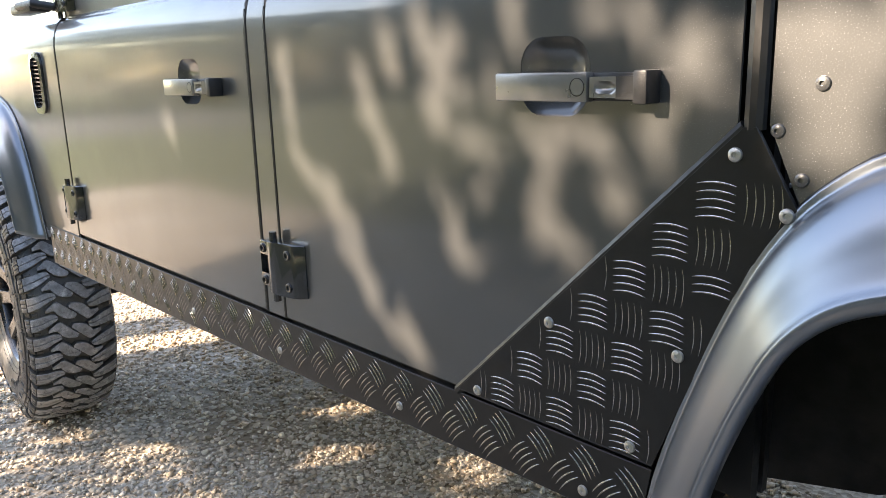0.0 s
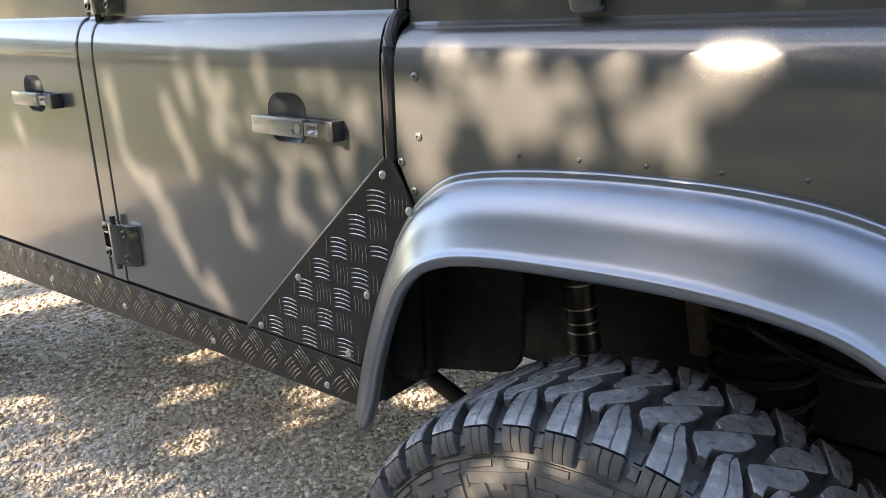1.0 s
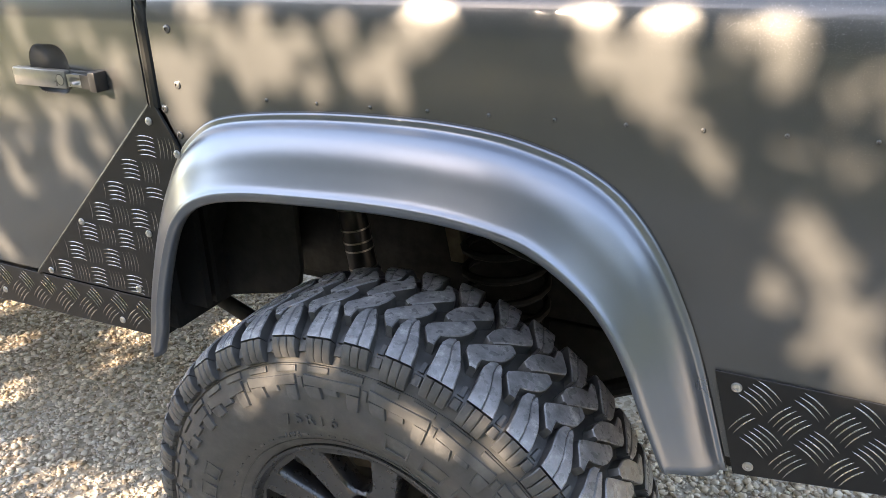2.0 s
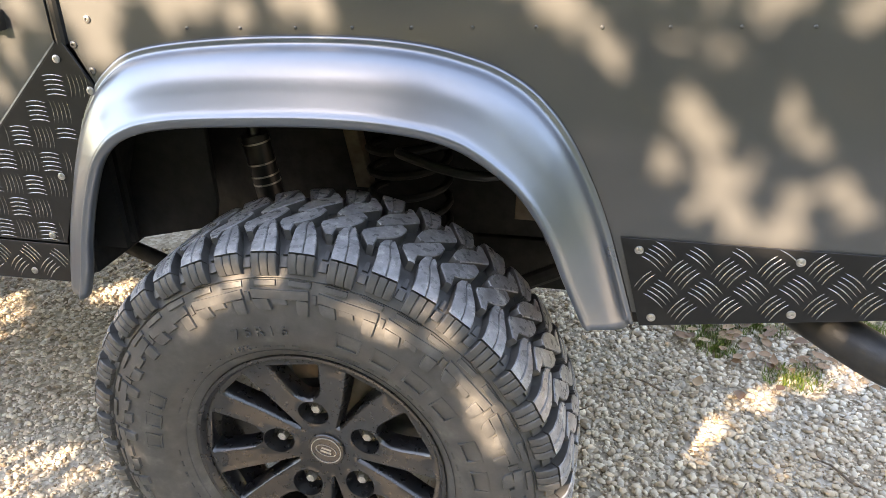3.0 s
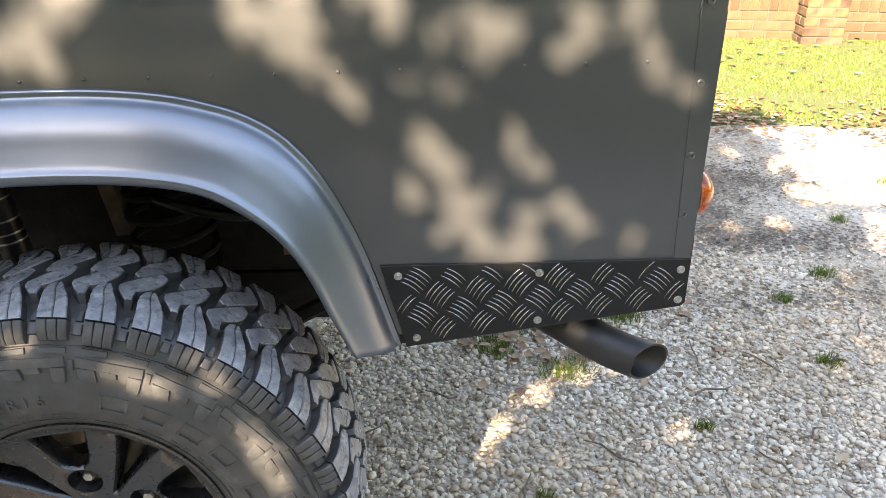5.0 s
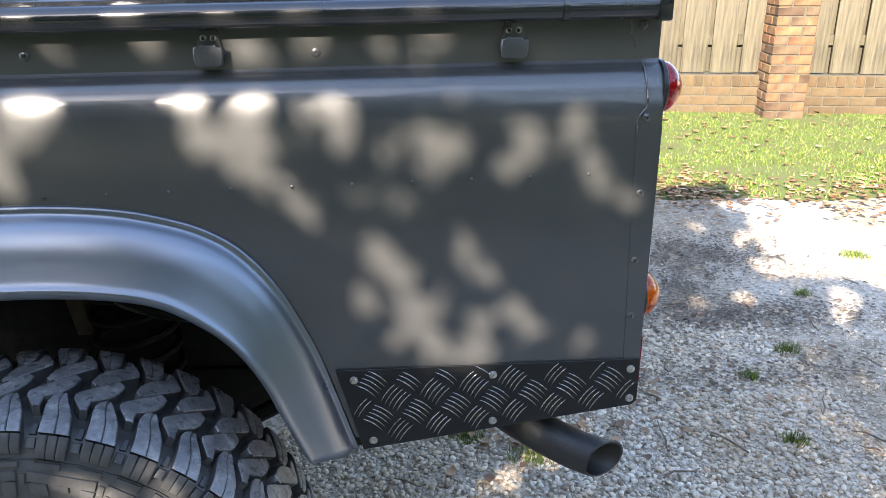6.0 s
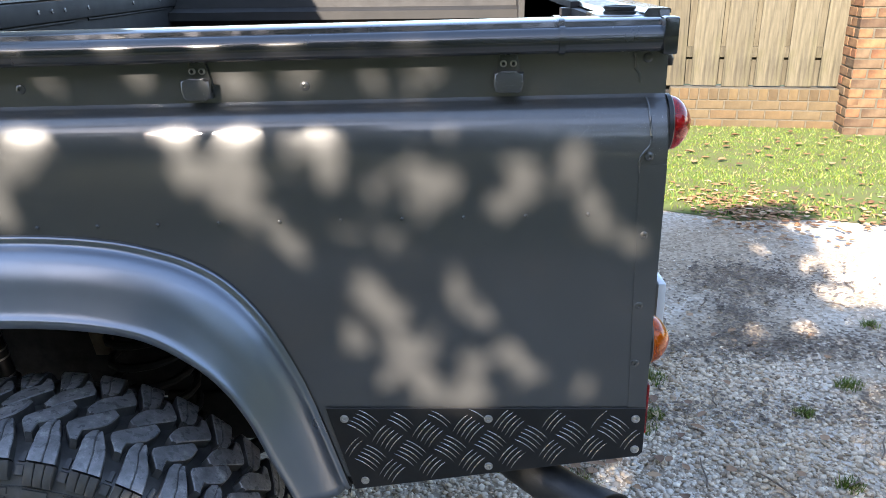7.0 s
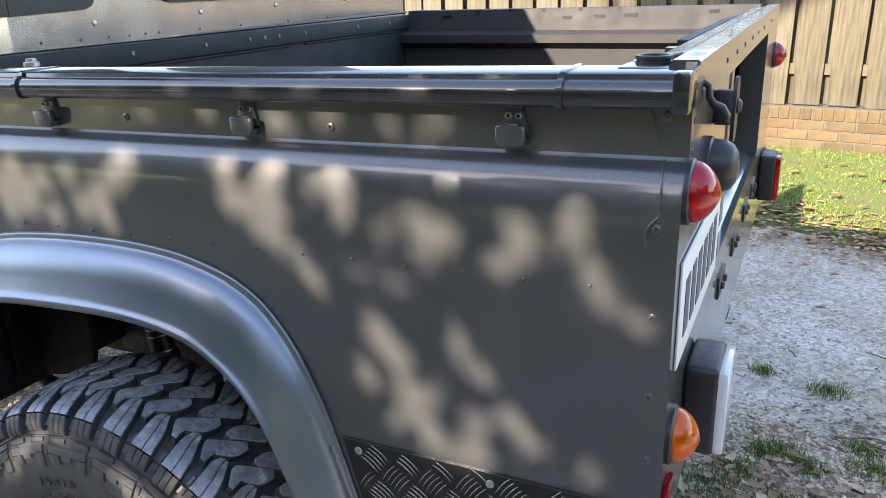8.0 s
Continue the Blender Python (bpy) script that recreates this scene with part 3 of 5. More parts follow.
# ---- bed and cab ----
bm = bmesh.new()
box(bm, (-0.33, 0.04, 0.98), (BACK - 0.075, FAR - 0.04, 1.0))
part("bed_floor", bm, BED, truck)
bm = bmesh.new()
box(bm, (-0.29, 0.05, 1.0), (-0.272, FAR - 0.05, 1.285))
box(bm, (-0.292, 0.05, 1.285), (-0.262, FAR - 0.05, 1.328), 0.003)
bulk = part("bed_bulkhead", bm, BED, truck)
for a, b, z in ((0.42, 0.955, 1.280), (1.03, 1.58, 1.280)):
    bm = bmesh.new()
    tube(bm, [(-0.2715, a, z), (-0.2715, b, z)], 0.004, 8)
    part("weld_bead", bm, BED, bulk)
for y in (0.16, 0.40, 0.62, 0.78, 0.84, 0.90, 1.02, 1.30, 1.5):
    bm = bmesh.new()
    lathe(bm, [(0.0055, 0.0), (0.005, 0.002), (0.003, 0.0028), (0, 0.0018)], 14, pose(-0.262, y, 1.308, 0, 0, -90))
    part("bolt", bm, PAINT, bulk)
bm = bmesh.new()
prism(bm, [(-0.30, 0.16), (-0.302, FAR - 0.10), (-0.32, FAR - 0.10), (-0.32, 0.16)], 1.330, 2.0, "z")
rows = []
for k in range(7):
    a = radians(15 * k)
    rows.append([(-0.30 - 0.10 * (1 - math.cos(a)), 0.16 - 0.10 * math.sin(a), z) for z in (1.330, 2.0)])
strip(bm, rows)
prism(bm, [(-1.09, 0.06), (-0.40, 0.06), (-0.40, 0.08), (-1.09, 0.08)], 1.42, 2.0, "z")
cab = part("cab_back", bm, SILVER, truck, "silver-grey riveted cab back panel")
bm = bmesh.new()
tube(bm, [(-0.31, 0.06, 1.328), (-0.295, FAR - 0.06, 1.336)], 0.005, 8)
part("cab_seal", bm, SEAL, cab)
bm = bmesh.new()
prism(bm, rounded(0.515, 1.24, 1.415, 1.85, 0.06), -0.301, -0.296, "x")
prism(bm, rounded(0.505, 1.25, 1.404, 1.86, 0.07), -0.2995, -0.292, "x")
part("rear_window", bm, SEAL, cab, "dark rear cab window with rubber seal")
bm = bmesh.new()
a0 = [(-0.30 - 0.10 * (1 - math.cos(radians(15 * k))), 0.16 - 0.10 * math.sin(radians(15 * k))) for k in range(7)]
strip(bm, [[(x + 0.006 * math.cos(radians(15 * k)), y - 0.006 * math.sin(radians(15 * k)), z) for z in (1.392, 1.398, 1.84, 1.85)] for k, (x, y) in enumerate(a0)])
prism(bm, [(0.161, 1.392), (0.325, 1.398), (0.345, 1.405), (0.355, 1.42), (0.36, 1.45), (0.36, 1.85), (0.161, 1.85)], -0.301, -0.2935, "x")
part("quarter_window", bm, SEAL, cab, "dark curved corner window")
for y in (0.22, 0.31, 0.38, 0.435, 0.48, 0.52, 0.65, 0.80, 1.0, 1.2):
    bm = bmesh.new()
    lathe(bm, [(0.0032, 0.0), (0.0026, 0.0012), (0, 0.0016)], 10, pose(-0.300, y, 1.343, 0, 0, -90))
    part("rivet", bm, PAINT, cab)
for y, z in ((0.35, 1.372), (0.66, 1.380), (0.95, 1.385), (1.3, 1.39)):
    bm = bmesh.new()
    lathe(bm, [(0.0058, 0.0), (0.005, 0.002), (0, 0.003)], 12, pose(-0.300, y, z, 0, 0, -90))
    part("screw", bm, BRIGHT, cab)
bm = bmesh.new()
box(bm, (-0.33, FAR - 0.003, 0.74), (BACK, FAR, 1.30))
box(bm, (-3.3, FAR - 0.01, 0.70), (-0.33, FAR, 1.42))
box(bm, (-0.27, FAR - 0.12, 1.0), (0.83, FAR - 0.10, 1.22))
prism(bm, [(FAR - 0.12, 1.22), (FAR - 0.155, 1.24), (FAR - 0.155, 1.265), (FAR - 0.10, 1.275), (FAR - 0.085, 1.34), (FAR, 1.34), (FAR, 1.28), (FAR - 0.08, 1.22)], -0.27, 0.86, "x")
far = part("far_side", bm, BED, truck)
# nearly flush black boxes stand in for the dark inside of open slots
for x, w, z in ((0.28, 0.03, 1.312), (0.38, 0.036, 1.314), (0.475, 0.04, 1.316), (0.72, 0.03, 1.324), (-0.14, 0.035, 1.318), (-0.02, 0.018, 1.33), (0.10, 0.012, 1.335), (0.21, 0.012, 1.335), (0.33, 0.012, 1.337), (0.45, 0.012, 1.337)):
    bm = bmesh.new()
    box(bm, (x, FAR - 0.1012 + (z - 1.275) * 0.23, z - 0.006), (x + w, FAR - 0.092 + (z - 1.27) * 0.2, z + 0.006))
    part("rail_slot", bm, SEAL, far)

# ---- rear face ----
RED = mat("red_lens", (0.60, 0.002, 0.008), 0.04, 0, 0.1, Transmission_Weight=0.7, IOR=1.45)
AMBER = mat("amber_lens", (0.92, 0.15, 0.001), 0.04, 0, 0.1, Transmission_Weight=0.7, IOR=1.45)
CLEAR = mat("clear_lens", (0.85, 0.87, 0.88), 0.12, 0, 0.4, Transmission_Weight=0.3, IOR=1.45)
WHITE = simple("white_plate_face", (0.72, 0.72, 0.70), (0.66, 0.66, 0.64), 60, (0.35, 0.5), 0, 0.02)
MARK = simple("plate_marks", (0.05, 0.06, 0.10), (0.06, 0.07, 0.11), 60, (0.4, 0.5), 0, 0)

O0, O1, OZ0, OZ1 = 0.41, 1.31, 0.985, 1.285
bm = bmesh.new()
prism(bm, [(O0, 1.338), (O0, 0.735), (0.001, 0.735)] + [(y + 0.001, z) for y, z in side_profile(1.05)[1:-1] if z < 1.29] + [(0.0375, 1.30), (0.05, 1.338)], BACK - 0.012, BACK, "x")
rear_panel = part("rear_panel", bm, PAINT, truck)
for name, y0, y1, z0, z1 in (("rear_panel", O1, FAR - 0.001, 0.735, 1.338), ("rear_header", O0, O1, OZ1, 1.338), ("rear_sill", O0, O1, 0.735, OZ0)):
    bm = bmesh.new()
    box(bm, (BACK - 0.012, y0, z0), (BACK, y1, z1))
    part(name, bm, PAINT, truck)
bm = bmesh.new()
box(bm, (BACK - 0.09, O0 - 0.03, OZ0 - 0.01), (BACK - 0.012, O0, 1.325))
box(bm, (BACK - 0.09, O1, OZ0 - 0.01), (BACK - 0.012, O1 + 0.03, 1.325))
box(bm, (BACK - 0.03, 0.62, OZ0 + 0.001), (BACK - 0.014, 0.66, OZ1), 0.004)
prism(bm, [(BACK - 0.10, OZ0 + 0.02), (BACK - 0.012, OZ0 - 0.004), (BACK - 0.012, OZ0 - 0.02), (BACK - 0.10, OZ0 - 0.02)], O0, O1, "y")
part("opening_jamb", bm, PAINT, truck)
bm = bmesh.new()
box(bm, (BACK - 0.075, O0 - 0.02, 0.98), (BACK - 0.06, O1 + 0.02, 1.335))
box(bm, (BACK - 0.075, 0.05, 0.98), (BACK - 0.06, FAR - 0.05, 1.325))
part("tailgate", bm, BED, truck, "dark painted inner tailgate panel")
bm = bmesh.new()
prism(bm, [(BACK - 0.030, 1.334), (BACK - 0.026, 1.3395), (BACK + 0.0005, 1.3400), (BACK + 0.0025, 1.338), (BACK + 0.0025, 1.334), (BACK - 0.030, 1.328)], 0.052, FAR - 0.052, "y")
prism(bm, [(BACK - 0.062, 1.328), (BACK - 0.058, 1.3345), (BACK - 0.030, 1.3390), (BACK - 0.030, 1.328)], 0.15, FAR - 0.15, "y", 0.002)
box(bm, (BACK - 0.085, 0.052, 1.322), (BACK - 0.030, 0.16, 1.3315), 0.002)
part("top_capping", bm, PAINT, truck)
bm = bmesh.new()
tube(bm, [(BACK - 0.002, 0.12, 1.310), (BACK + 0.005, 0.12, 1.304), (BACK + 0.006, 0.12, 1.292), (BACK + 0.011, 0.122, 1.284), (BACK + 0.020, 0.125, 1.279), (BACK + 0.025, 0.126, 1.270), (BACK + 0.025, 0.126, 1.262)], [0.003, 0.004, 0.004, 0.0048, 0.0058, 0.006, 0.005], 12)
part("latch_hook", bm, BLACK, truck, "black curved latch hook")
bm = bmesh.new()
prism(bm, [(y + 0.26, z) for y, z in rounded(-0.022, 0.022, 1.215, 1.300, 0.02)], BACK + 0.022, BACK + 0.026, "x")
box(bm, (BACK, 0.235, 1.240), (BACK + 0.023, 0.248, 1.285), 0.003)
latch = part("latch_bracket", bm, BLACK, truck, "black slotted latch bracket")
bm = bmesh.new()
lathe(bm, [(0.010, 0.03), (0.010, -0.008), (0.006, -0.012), (0, -0.012)], 16, pose(BACK + 0.020, 0.26, 1.262, 0, 0, 90))
part("latch_pin", bm, BLACK, latch)
for y, z in ((0.06, 1.312), (0.06, 1.275), (0.06, 1.240), (0.36, 1.31), (0.50, 1.31), (0.64, 1.31), (0.80, 1.31), (0.95, 1.31), (1.12, 1.31), (1.4, 1.31)):
    bm = bmesh.new()
    lathe(bm, [(0.0042, 0.0), (0.0036, 0.0010), (0.002, 0.0013), (0, 0.0008)], 12, pose(BACK, y, z, 0, 0, -90))
    part("screw", bm, BLACK, rear_panel)
for y in (0.56, 0.80, 1.05, 1.26):
    bm = bmesh.new()
    box(bm, (BACK - 0.001, y - 0.045, 0.885), (BACK + 0.004, y + 0.045, 0.925), 0.002)
    hp = part("hinge_plate", bm, BLACK, truck, "black hinge plate with two bolts")
    for d in (-0.02, 0.02):
        bm = bmesh.new()
        lathe(bm, [(0.007, 0.0), (0.007, 0.006), (0.0045, 0.0075), (0, 0.0075)], 6, pose(BACK + 0.003, y + d, 0.905, 0, 0, -90))
        part("bolt", bm, BLACK, hp)


def dome_lamp(y, z, material, label, r=0.0345, tall=0.0245):
    bm = bmesh.new()
    lathe(bm, [(0, 0.0), (r + 0.0025, 0.0), (r + 0.0025, 0.005), (r, 0.007)], 36, pose(BACK, y, z, 0, 0, -90))
    base = part("lamp", bm, BLACK, truck, label)
    bm = bmesh.new()
    prof = [(r, 0.004)] + [(r * (1 - (a / 90) ** 2.1) ** 0.72, 0.006 + tall * 1.22 * a / 90) for a in (0, 10, 20, 30, 40, 50, 60, 68, 75, 81, 86)] + [(0, 0.006 + tall * 1.22)]
    lathe(bm, prof, 36, pose(BACK, y, z, 0, 0, -90))
    part("lens", bm, material, base, "", 60)
    bm = bmesh.new()
    lathe(bm, [(0, 0.0075), (r * 0.55, 0.0075), (r * 0.88, 0.0095), (r * 0.88, 0.0072)], 28, pose(BACK, y, z, 0, 0, -90))
    part("reflector", bm, WHITE, base)
    bm = bmesh.new()
    lathe(bm, [(0.007, 0.008), (0.007, 0.015), (0.004, 0.021), (0, 0.022)], 14, pose(BACK, y, z, 0, 0, -90))
    part("bulb", bm, BRIGHT, base)
    return base


for y, z, k, lab in ((0.039, 1.2005, RED, "red domed tail lamp"), (0.042, 0.8935, AMBER, "amber domed indicator lamp"), (FAR - 0.062, 1.200, RED, "red domed tail lamp"), (FAR - 0.062, 0.892, AMBER, "amber domed indicator lamp")):
    dome_lamp(y, z, k, lab)
bm = bmesh.new()
lathe(bm, [(0, 0.0), (0.037, 0.0), (0.037, 0.006), (0.034, 0.008), (0.033, 0.022), (0.028, 0.032), (0.019, 0.038), (0.008, 0.040), (0, 0.040)], 28, pose(BACK, 0.19, 1.197, 0, 0, -90))
part("plate_lamp", bm, BLACK, truck, "black cone-shaped number plate lamp")


def box_lamp(y, lens, label):
    bm = bmesh.new()
    box(bm, (BACK, y - 0.05, 0.808), (BACK + 0.045, y + 0.05, 0.938), 0.008, 3)
    b = part("box_lamp", bm, BLACK, truck, label)
    bm = bmesh.new()
    box(bm, (BACK + 0.040, y - 0.047, 0.812), (BACK + 0.056, y + 0.047, 0.934), 0.004, 2)
    part("lens", bm, lens, b)


box_lamp(0.19, CLEAR, "black box lamp with clear ribbed lens")
box_lamp(FAR - 0.19, RED, "black box lamp with red lens")
bm = bmesh.new()
box(bm, (BACK + 0.0005, 0.030, 0.985), (BACK + 0.0035, 0.402, 1.119), 0.001)
number_plate = part("number_plate", bm, WHITE, truck, "white number plate with dark bars")
for k in range(6):
    bm = bmesh.new()
    box(bm, (BACK + 0.003, 0.062 + 0.053 * k, 1.015), (BACK + 0.0045, 0.096 + 0.053 * k, 1.088))
    part("bar", bm, MARK, number_plate)
bm = bmesh.new()
box(bm, (BACK, 0.012, 0.755), (BACK + 0.008, 0.05, 0.835), 0.003)
part("reflector", bm, RED, truck, "small red reflector")

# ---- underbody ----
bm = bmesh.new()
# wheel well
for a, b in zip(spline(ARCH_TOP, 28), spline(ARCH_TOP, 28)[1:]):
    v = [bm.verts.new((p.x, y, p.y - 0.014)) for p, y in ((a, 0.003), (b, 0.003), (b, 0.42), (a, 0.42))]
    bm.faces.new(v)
part("wheel_well", bm, UNDER, truck, "black inner wheel well with its shade in the colour", 0)
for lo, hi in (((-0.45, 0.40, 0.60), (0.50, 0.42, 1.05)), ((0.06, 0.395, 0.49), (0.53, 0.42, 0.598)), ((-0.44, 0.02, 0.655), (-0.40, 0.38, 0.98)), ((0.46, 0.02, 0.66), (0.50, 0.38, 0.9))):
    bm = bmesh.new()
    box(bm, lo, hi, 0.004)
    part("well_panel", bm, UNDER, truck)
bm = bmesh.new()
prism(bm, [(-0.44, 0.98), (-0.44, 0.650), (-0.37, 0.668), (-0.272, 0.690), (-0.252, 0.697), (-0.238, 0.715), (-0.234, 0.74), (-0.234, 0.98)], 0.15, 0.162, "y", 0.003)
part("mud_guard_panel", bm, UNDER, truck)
bm = bmesh.new()
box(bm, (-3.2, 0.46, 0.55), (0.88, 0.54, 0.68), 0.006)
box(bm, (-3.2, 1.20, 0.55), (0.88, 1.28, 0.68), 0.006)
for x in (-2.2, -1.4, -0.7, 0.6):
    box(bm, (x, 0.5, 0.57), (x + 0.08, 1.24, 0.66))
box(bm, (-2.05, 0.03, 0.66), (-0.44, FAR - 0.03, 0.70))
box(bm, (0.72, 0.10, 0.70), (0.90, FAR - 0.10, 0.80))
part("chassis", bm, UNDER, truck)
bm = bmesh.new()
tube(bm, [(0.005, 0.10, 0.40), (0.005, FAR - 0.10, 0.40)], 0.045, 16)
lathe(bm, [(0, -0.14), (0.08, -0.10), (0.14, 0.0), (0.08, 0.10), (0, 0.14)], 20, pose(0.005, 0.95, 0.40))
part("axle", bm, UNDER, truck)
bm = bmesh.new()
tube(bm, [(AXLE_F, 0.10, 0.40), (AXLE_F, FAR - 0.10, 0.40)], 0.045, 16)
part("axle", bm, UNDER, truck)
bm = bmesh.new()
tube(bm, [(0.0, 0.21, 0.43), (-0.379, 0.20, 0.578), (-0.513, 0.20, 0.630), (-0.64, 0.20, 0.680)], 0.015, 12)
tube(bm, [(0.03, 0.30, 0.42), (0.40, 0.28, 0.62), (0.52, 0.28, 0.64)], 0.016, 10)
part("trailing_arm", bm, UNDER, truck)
SHOCK = simple("shock_tube", (0.14, 0.14, 0.135), (0.09, 0.09, 0.085), 50, (0.3, 0.5), 0.85, 0.05)
RUST = simple("rusty_bracket", (0.12, 0.075, 0.05), (0.20, 0.16, 0.12), 25, (0.7, 0.9), 0.1, 0.3)
a, b = Vector((-0.175, 0.30, 0.50)), Vector((-0.235, 0.30, 0.90))
bm = bmesh.new()
tube(bm, [a, a.lerp(b, 0.42)], 0.030, 20)
shock = part("shock_absorber", bm, BLACK, truck, "black shock absorber with silver bands")
bm = bmesh.new()
tube(bm, [a.lerp(b, 0.42), a.lerp(b, 0.45)], 0.032, 20)
tube(bm, [a.lerp(b, 0.45), a.lerp(b, 0.80)], 0.026, 20)
part("shock_sleeve", bm, BLACK, shock)
for u in (0.30, 0.47, 0.56, 0.60, 0.66, 0.76):
    bm = bmesh.new()
    tube(bm, [a.lerp(b, u), a.lerp(b, u + 0.008)], 0.0312 if u < 0.42 else 0.027, 20)
    part("band", bm, BRIGHT, shock)
bm = bmesh.new()
tube(bm, [a.lerp(b, 0.80), b], 0.012, 12)
lathe(bm, [(0.022, -0.02), (0.022, 0.02)], 16, Matrix.Translation(b))
part("shock_eye", bm, RIM, shock)
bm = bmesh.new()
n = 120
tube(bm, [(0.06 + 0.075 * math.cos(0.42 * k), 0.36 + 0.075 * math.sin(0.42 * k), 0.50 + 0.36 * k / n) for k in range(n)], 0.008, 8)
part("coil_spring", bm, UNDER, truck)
bm = bmesh.new()
ring = [(0.17 + 0.11 * math.cos(radians(a_)), 0.30 + 0.08 * math.sin(radians(a_)), 0.80 + 0.012 * math.sin(radians(2 * a_))) for a_ in range(0, 361, 12)]
tube(bm, ring, 0.009, 10)
tube(bm, [(0.05, 0.33, 0.83), (0.0, 0.34, 0.86), (-0.06, 0.37, 0.92)], 0.010, 8)
tube(bm, [(0.25, 0.30, 0.83), (0.30, 0.32, 0.74), (0.34, 0.30, 0.64)], 0.012, 8)
part("hose", bm, BLACK, truck, "black rubber hose loop")
bm = bmesh.new()
prism(bm, [(-0.05, 0.70), (-0.02, 0.70), (-0.06, 0.93), (-0.09, 0.93)], 0.36, 0.39, "y", 0.002)
part("bracket", bm, RUST, truck, "rusty steel bracket")
bm = bmesh.new()
prism(bm, [(0.275, 0.70), (0.312, 0.70), (0.306, 0.80), (0.280, 0.80)], 0.26, 0.272, "y", 0.003)
part("bracket", bm, RUST, truck, "rusty steel bracket")
bm = bmesh.new()
EX = spline([(0.60, 0.33, 0.62), (0.68, 0.16, 0.664), (0.725, 0.085, 0.668), (0.775, 0.040, 0.655), (0.820, 0.015, 0.640), (0.862, -0.004, 0.632)], 24)
d = (EX[-1] - EX[-2]).normalized()
for r in (0.0315, 0.0290):
    ends = tube(bm, EX, r, 24, False)[-24:]
    for v in ends:
        v.co += d * 0.9 * (v.co.y - EX[-1].y)
ob = part("exhaust_pipe", bm, EXH, truck, "matt black bent exhaust tailpipe")
bm = bmesh.new()
s_ = d.cross(Vector((0.1, 0.2, 1))).normalized()
u_ = s_.cross(d)
ri, ro = [], []
for k in range(24):
    e = math.cos(2 * math.pi * k / 24) * s_ + math.sin(2 * math.pi * k / 24) * u_
    ri.append(EX[-1] + 0.0288 * e + d * 0.9 * 0.0288 * e.y)
    ro.append(EX[-1] + 0.0317 * e + d * 0.9 * 0.0317 * e.y)
strip(bm, [ro + ro[:1], [p + d * 0.0012 for p in ro + ro[:1]], [p + d * 0.0012 for p in ri + ri[:1]], ri + ri[:1]])
part("pipe_rim", bm, EXH, ob)


# ---- wheels ----
HUB_X, HUB_Y = 0.013, 0.0155
PROF = [(0.0, 0.3885), (-0.04, 0.3880), (-0.08, 0.3850), (-0.098, 0.3800), (-0.1075, 0.3705), (-0.1165, 0.3560), (-0.1255, 0.3350), (-0.1325, 0.3050), (-0.1320, 0.2790), (-0.1255, 0.2520), (-0.1145, 0.2300), (-0.1075, 0.2190), (-0.1000, 0.2080)]
prof_pts = spline(PROF, 80)
prof_len = [0.0]
for p, q in zip(prof_pts, prof_pts[1:]):
    prof_len.append(prof_len[-1] + (q - p).length)


def on_tyre(s, ang, h):
    """A point h above the casing, s along the section from the crown (sign: side), at angle ang."""
    side = -1 if s < 0 else 1
    q = min(abs(s), prof_len[-1] - 1e-6)
    i = max(int(np.searchsorted(prof_len, q)), 1)
    u = (q - prof_len[i - 1]) / (prof_len[i] - prof_len[i - 1])
    p = prof_pts[i - 1].lerp(prof_pts[i], u)
    t = (prof_pts[min(i + 1, 79)] - prof_pts[max(i - 2, 0)]).normalized()
    y, r = p.x + t.y * h, p.y - t.x * h
    y = y if side > 0 else -y
    return Vector((r * math.cos(ang), y, r * math.sin(ang)))


PITCH = 41


def block(V, F, k, rows, h, draft=0.03, ends=0.0015):
    """A raised block: rows of (s, left, right, height share), left and right in shares of one pitch."""
    n = len(V)
    w = 2 * math.pi / PITCH
    k += 0.24
    m = len(rows)
    sgn = 1 if rows[-1][0] > rows[0][0] else -1
    for j, row in enumerate(rows):
        s, a, b = row[:3]
        hh = h * (row[3] if len(row) > 3 else 1)
        st = s + sgn * ends * (1 if j == 0 else -1 if j == m - 1 else 0)
        V += [on_tyre(s, (k + a - draft) * w, -0.002), on_tyre(st, (k + a) * w, hh * 0.9), on_tyre(st, (k + a + 0.025) * w, hh), on_tyre(st, (k + b - 0.025) * w, hh), on_tyre(st, (k + b) * w, hh * 0.9), on_tyre(s, (k + b + draft) * w, -0.002)]
    for j in range(m - 1):
        for c in range(5):
            F.append((n + 6 * j + c, n + 6 * j + c + 1, n + 6 * j + 7 + c, n + 6 * j + 6 + c))
    for j in (0, m - 1):
        q = n + 6 * j
        F += [(q, q + 1, q + 4, q + 5), (q + 1, q + 2, q + 3, q + 4)]
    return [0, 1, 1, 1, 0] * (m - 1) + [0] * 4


# shoulder lug, pointed towards the crown, and the hooked block inside it: s, right and left edge
LUG = [(0.040, -0.17, -0.02), (0.046, -0.22, 0.08), (0.056, -0.31, 0.13), (0.068, -0.42, 0.11), (0.082, -0.53, 0.06), (0.096, -0.61, 0.02), (0.1045, -0.65, 0.0)]
HOOK = [(-0.0095, -0.13, -0.02), (-0.002, -0.25, 0.06), (0.010, -0.23, 0.25), (0.019, -0.20, 0.40), (0.030, -0.11, 0.57), (0.0365, 0.0, 0.66), (0.043, 0.12, 0.65), (0.0475, 0.25, 0.62), (0.060, 0.245, 0.475), (0.070, 0.22, 0.37)]


